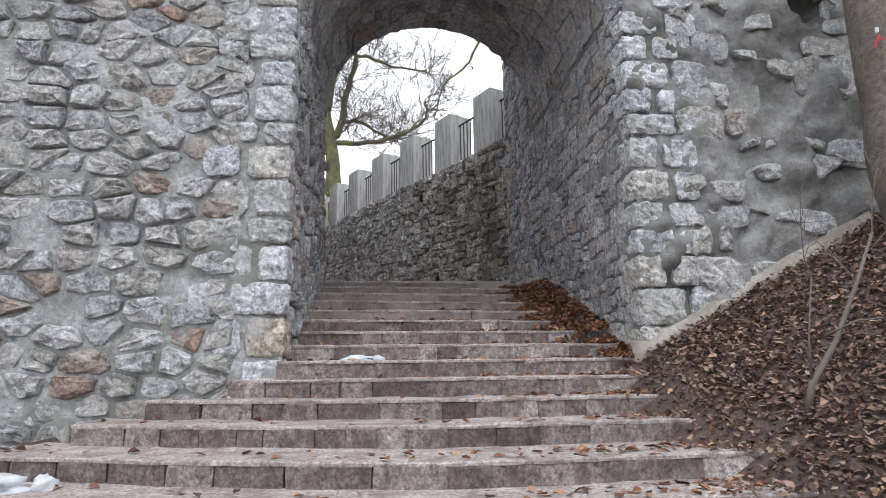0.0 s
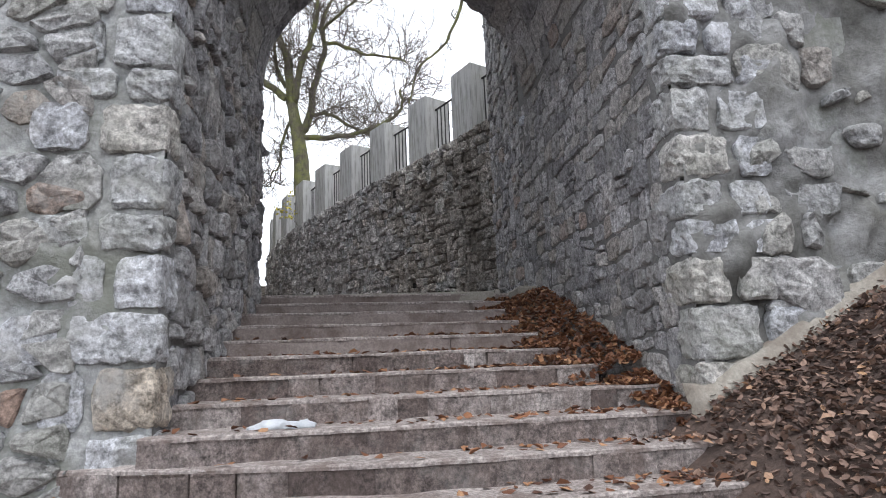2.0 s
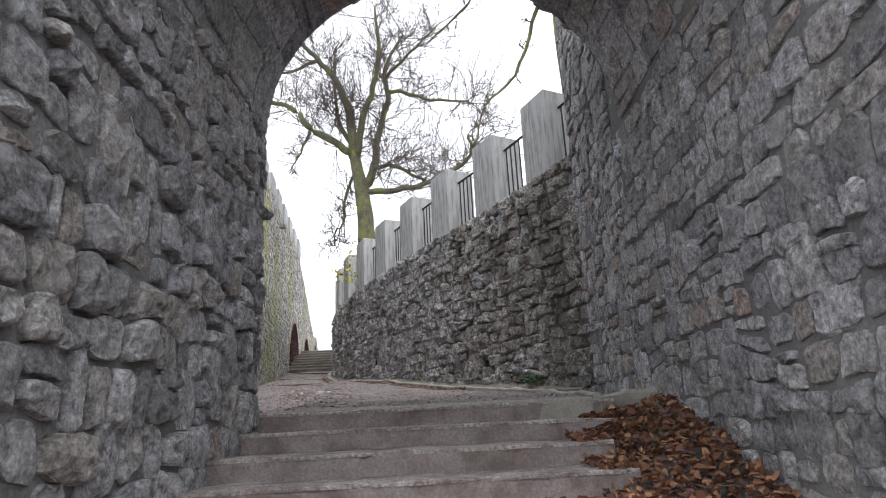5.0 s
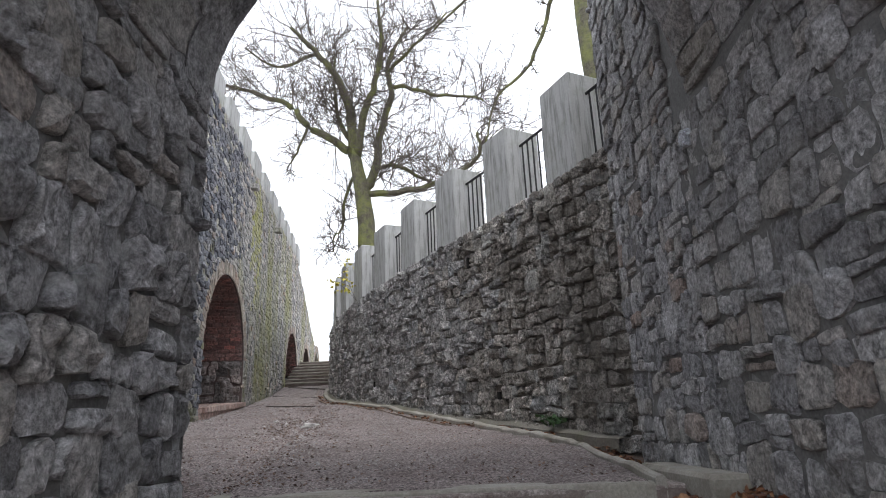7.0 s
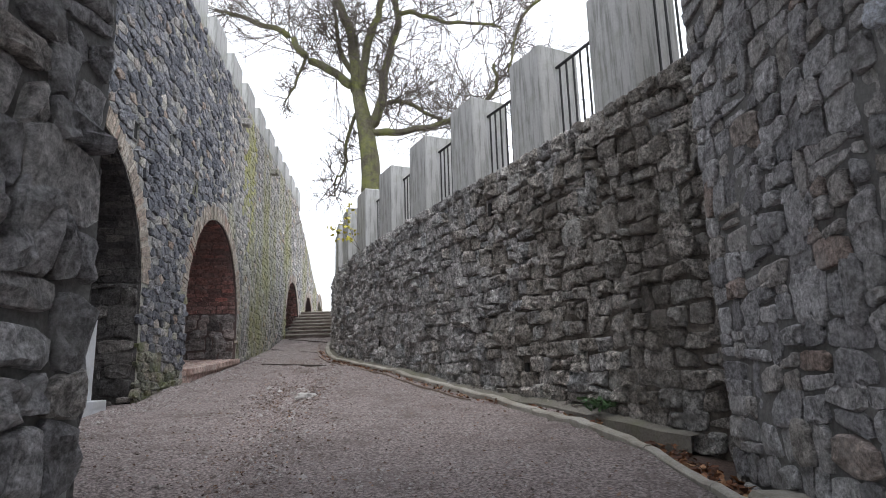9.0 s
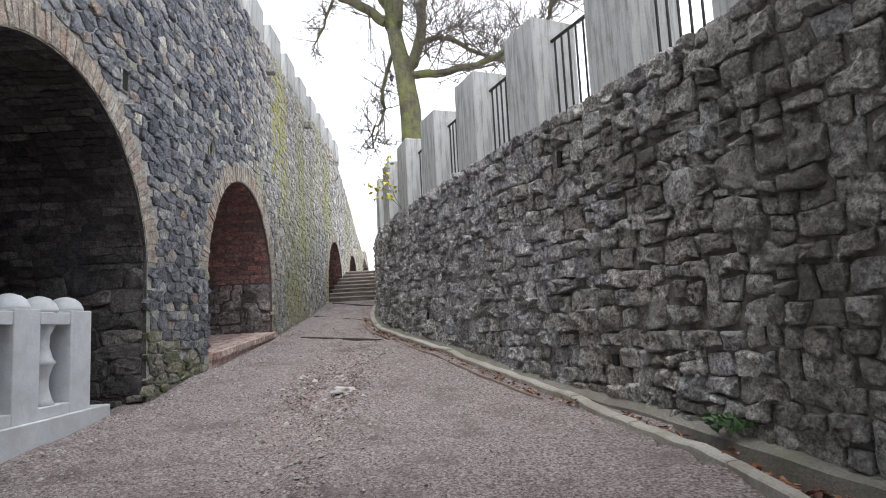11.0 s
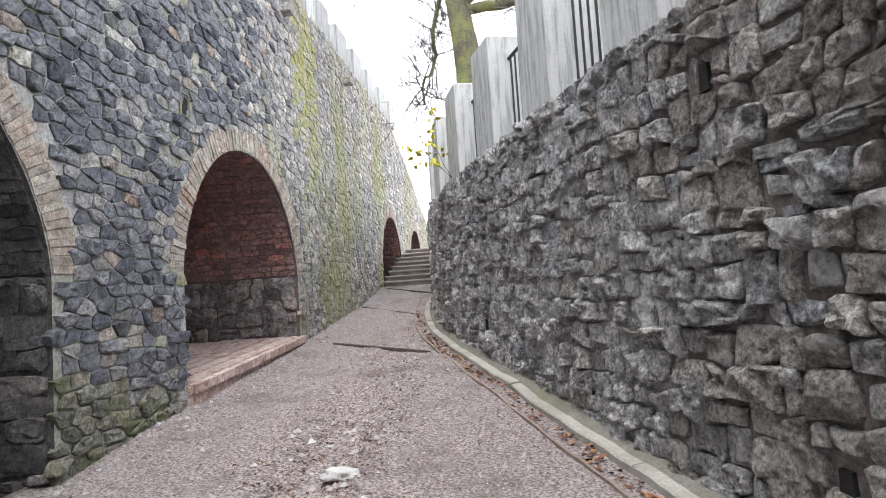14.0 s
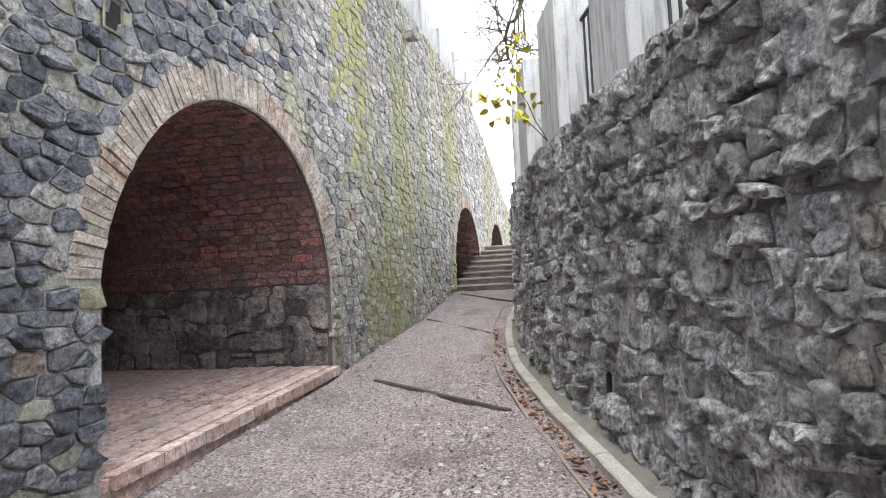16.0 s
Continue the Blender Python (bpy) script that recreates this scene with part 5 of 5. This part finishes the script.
leaves("foot_leaves", 260, on_left_foot, M_LEAF, "brown leaves at the foot of the wall", 35, 0.03, 0.08, 0.2)


def pebbles(name, n, where, label, seed, s0, s1):
    rng, pile = random.Random(seed), Pile()
    for _ in range(n):
        p = where(rng)
        if not p:
            continue
        s = s0 + (s1 - s0) * rng.random() ** 3
        a, c = rng.uniform(0, 6.3), s * rng.uniform(0.35, 0.7)
        v = [(p[0] + s * rng.uniform(0.7, 1.1) * math.cos(a + k * 1.571), p[1] + s * rng.uniform(0.7, 1.1) * math.sin(a + k * 1.571), p[2] - 0.001) for k in range(4)]
        v += [(p[0] + rng.uniform(-0.3, 0.3) * s, p[1] + rng.uniform(-0.3, 0.3) * s, p[2] + c)]
        pile.add(v, [(k, (k + 1) % 4, 4) for k in range(4)])
    tagged(solid(name, pile.v, pile.f, M_PEBBLE), label, "gravel", kind="stuff")


def on_path(r):
    y = 8.9 + 15 * r.random() ** 1.25
    x = r.uniform(arcade_x(y), min(curve_x(y) - 0.45, 1.78))
    if noise.noise((x * 1.2, y * 0.6, 9)) + 0.5 * noise.noise((x * 3, y * 2, 2)) < r.uniform(-0.35, 0.25):
        return None
    return (x, y, path_z(x, y))


def on_tread(r):
    k = r.randrange(0, 15)
    x0, x1 = step_ends(k)
    x = r.uniform(x0 + 0.02, x1)
    lo = nose(x, k) + 0.02
    hi = min(nose(x, k - 1) if k else 9.0, GY0 - 0.03 if (x < GX0 or x > GX1) else 99)
    return (x, r.uniform(lo, hi) if r.random() < 0.35 else hi - abs(r.gauss(0, 0.07)), TOP - RISE * k - 0.004) if hi > lo else None


pebbles("gravel", 110000, on_path, "fine pinkish gravel on the path", 41, 0.005, 0.017)
def on_edges(r):
    y = 8.9 + 12 * r.random()
    x = arcade_x(y) + abs(r.gauss(0, 0.3)) if r.random() < 0.5 else -1.15 - 0.13 * (y - 12) + r.gauss(0, 0.3)
    return (x, y, path_z(x, y)) if x < curve_x(y) - 0.45 and x < 1.7 else None


pebbles("loose_stones", 3200, on_edges, "loose stones along the wall foot and in the rut", 43, 0.012, 0.04)


def on_heap(r):
    y = r.gauss(14.3, 0.8)
    x = -1.2 - 0.12 * (y - 12) + r.gauss(0, 0.22)
    return (x, y, path_z(x, y)) if 12 < y < 16.5 else None


pebbles("broken_stones", 420, on_heap, "broken stones and clods washed into the rut", 44, 0.014, 0.05)
leaves("rut_debris", 2200, on_heap, M_LEAF, "dark wet crumbs of bark and leaf in the rut", 45, 0.01, 0.035, 0.3)
pebbles("grit", 9000, on_tread, "grit and small stones on the treads", 42, 0.004, 0.016)

# ---- small things ----
def lump(name, c, size, mat, label, category, seed, n=2):
    bm = bmesh.new()
    bmesh.ops.create_icosphere(bm, subdivisions=n + 1, radius=1)
    for v in bm.verts:
        v.co *= 1 + 0.5 * noise.noise(v.co * 1.7 + Vector((seed, 0, 0))) + 0.25 * noise.noise(v.co * 4 + Vector((seed, 3, 0)))
        v.co = Vector((v.co.x * size[0], v.co.y * size[1], max(v.co.z, -0.35) * size[2]))
    bm.transform(Matrix.Translation(c))
    return tagged(part(name, bm, mat, smooth=True), label, category)


lump("path_stone", (-1.24, 13.98, path_z(-1.24, 13.98) + 0.02), (0.13, 0.085, 0.05), M_PALE_STONE, "flat pale stone half sunk in the gravel", "stone", 2)
lump("snow_patch", (-0.1, 5.42, step_level(-0.1, 5.42) + 0.01), (0.12, 0.04, 0.035), M_SNOW, "small remnant of snow on a step", "snow", 4)
lump("snow_patch", (-1.97, 4.0, max(bank_z(-1.97, 4.0), step_level(-1.97, 4.0)) + 0.02), (0.2, 0.11, 0.07), M_SNOW, "melting heap of snow beside the stairs", "snow", 6)
lump("snow_patch", (-1.7, 4.02, max(bank_z(-1.7, 4.02), step_level(-1.7, 4.02)) + 0.02), (0.07, 0.06, 0.06), M_SNOW, "melting heap of snow beside the stairs", "snow", 9)
lump("snow_patch", (0.05, 5.4, step_level(0.05, 5.4) + 0.01), (0.06, 0.035, 0.03), M_SNOW, "small remnant of snow on a step", "snow", 11)
weed = tagged(empty("weed", on_curve(0.8, path_z(1.9, 12.0) + 0.07, 0.1)), "small green weed at the wall foot", "weed")
wr, pile = random.Random(8), Pile()
for _ in range(70):
    pile.add(*leaf_geo((wr.gauss(0, 0.08), wr.gauss(-0.03, 0.06), wr.uniform(0.0, 0.1)), wr.uniform(0.04, 0.08), wr, 0.5))
solid("foliage", pile.v, pile.f, M_WEED, weed)
# yellow-leaved shoot hanging over the parapet
shoot = tagged(empty("shoot", (-1.3, 17.85, 5.62)), "thin shoot with yellow leaves hanging over the wall top", "shoot")
pile, lv, yr = Pile(), Pile(), random.Random(12)
for q in ([(0.1, 0.1, 0), (-0.02, -0.05, 0.3), (-0.12, -0.1, 0.6), (-0.02, -0.12, 0.9)], [(0.1, 0.1, 0), (-0.08, -0.05, 0.2), (-0.28, -0.08, 0.35), (-0.42, -0.1, 0.42)]):
    line = finer(q, yr, 0.01)
    tube(pile, line, 0.006, 0.003, 4)
    for p in line[3:]:
        for _ in range(4):
            lv.add(*leaf_geo(p + Vector([yr.gauss(0, 0.06) for _ in range(3)]), yr.uniform(0.05, 0.1), yr, 0.9))
solid("stem", pile.v, pile.f, M_TWIG, shoot)
solid("foliage", lv.v, lv.f, M_LEAF_YELLOW, shoot)
# white stone balustrade before the first arch: domed round posts with waisted balusters between
BS = -2.41
pz = 2.94
balustrade = tagged(empty("stone_balustrade", on_arcade(BS, pz, -0.26)), "white stone balustrade of domed posts and waisted balusters before the arch", "balustrade")
turn = pose(0, 0, 0, 0, 0, 96.4)
part("plinth", box_bm(-2.3, 0.44, -0.19, 0.19, -0.2, 0.12, 0.008, 0, turn), M_WHITE, balustrade)
for k in range(4):
    x = -0.72 * k
    post = part("post", box_bm(x - 0.155, x + 0.155, -0.155, 0.155, 0.118, 0.98, 0.006, 0, turn), M_WHITE, balustrade, "square white post with a domed top")
    part("dome", lathe_bm([(0.15, 0.975), (0.145, 1.005), (0.125, 1.05), (0.085, 1.085), (0.035, 1.103), (0.005, 1.106)], 32, turn @ Matrix.Translation((x, 0, 0))), M_WHITE, post, "", True)
    if k < 3:
        m = turn @ Matrix.Translation((x - 0.36, 0, 0))
        part("baluster_foot", box_bm(-0.26, 0.26, -0.15, 0.15, 0.12, 0.21, 0.006, 0, m), M_WHITE, balustrade)
        part("baluster", lathe_bm([(0.14, 0.2), (0.11, 0.26), (0.085, 0.36), (0.09, 0.44), (0.12, 0.53), (0.14, 0.55), (0.115, 0.58), (0.085, 0.68), (0.09, 0.78), (0.14, 0.88)], 24, m), M_WHITE, balustrade, smooth=True)
        cap = part("baluster_cap", box_bm(-0.2, 0.2, -0.15, 0.15, 0.86, 0.96, 0.006, 0, m), M_WHITE, balustrade)
        part("dome", lathe_bm([(0.15, 0.955), (0.147, 0.985), (0.125, 1.035), (0.085, 1.075), (0.035, 1.096), (0.005, 1.1)], 32, m), M_WHITE, cap, "", True)
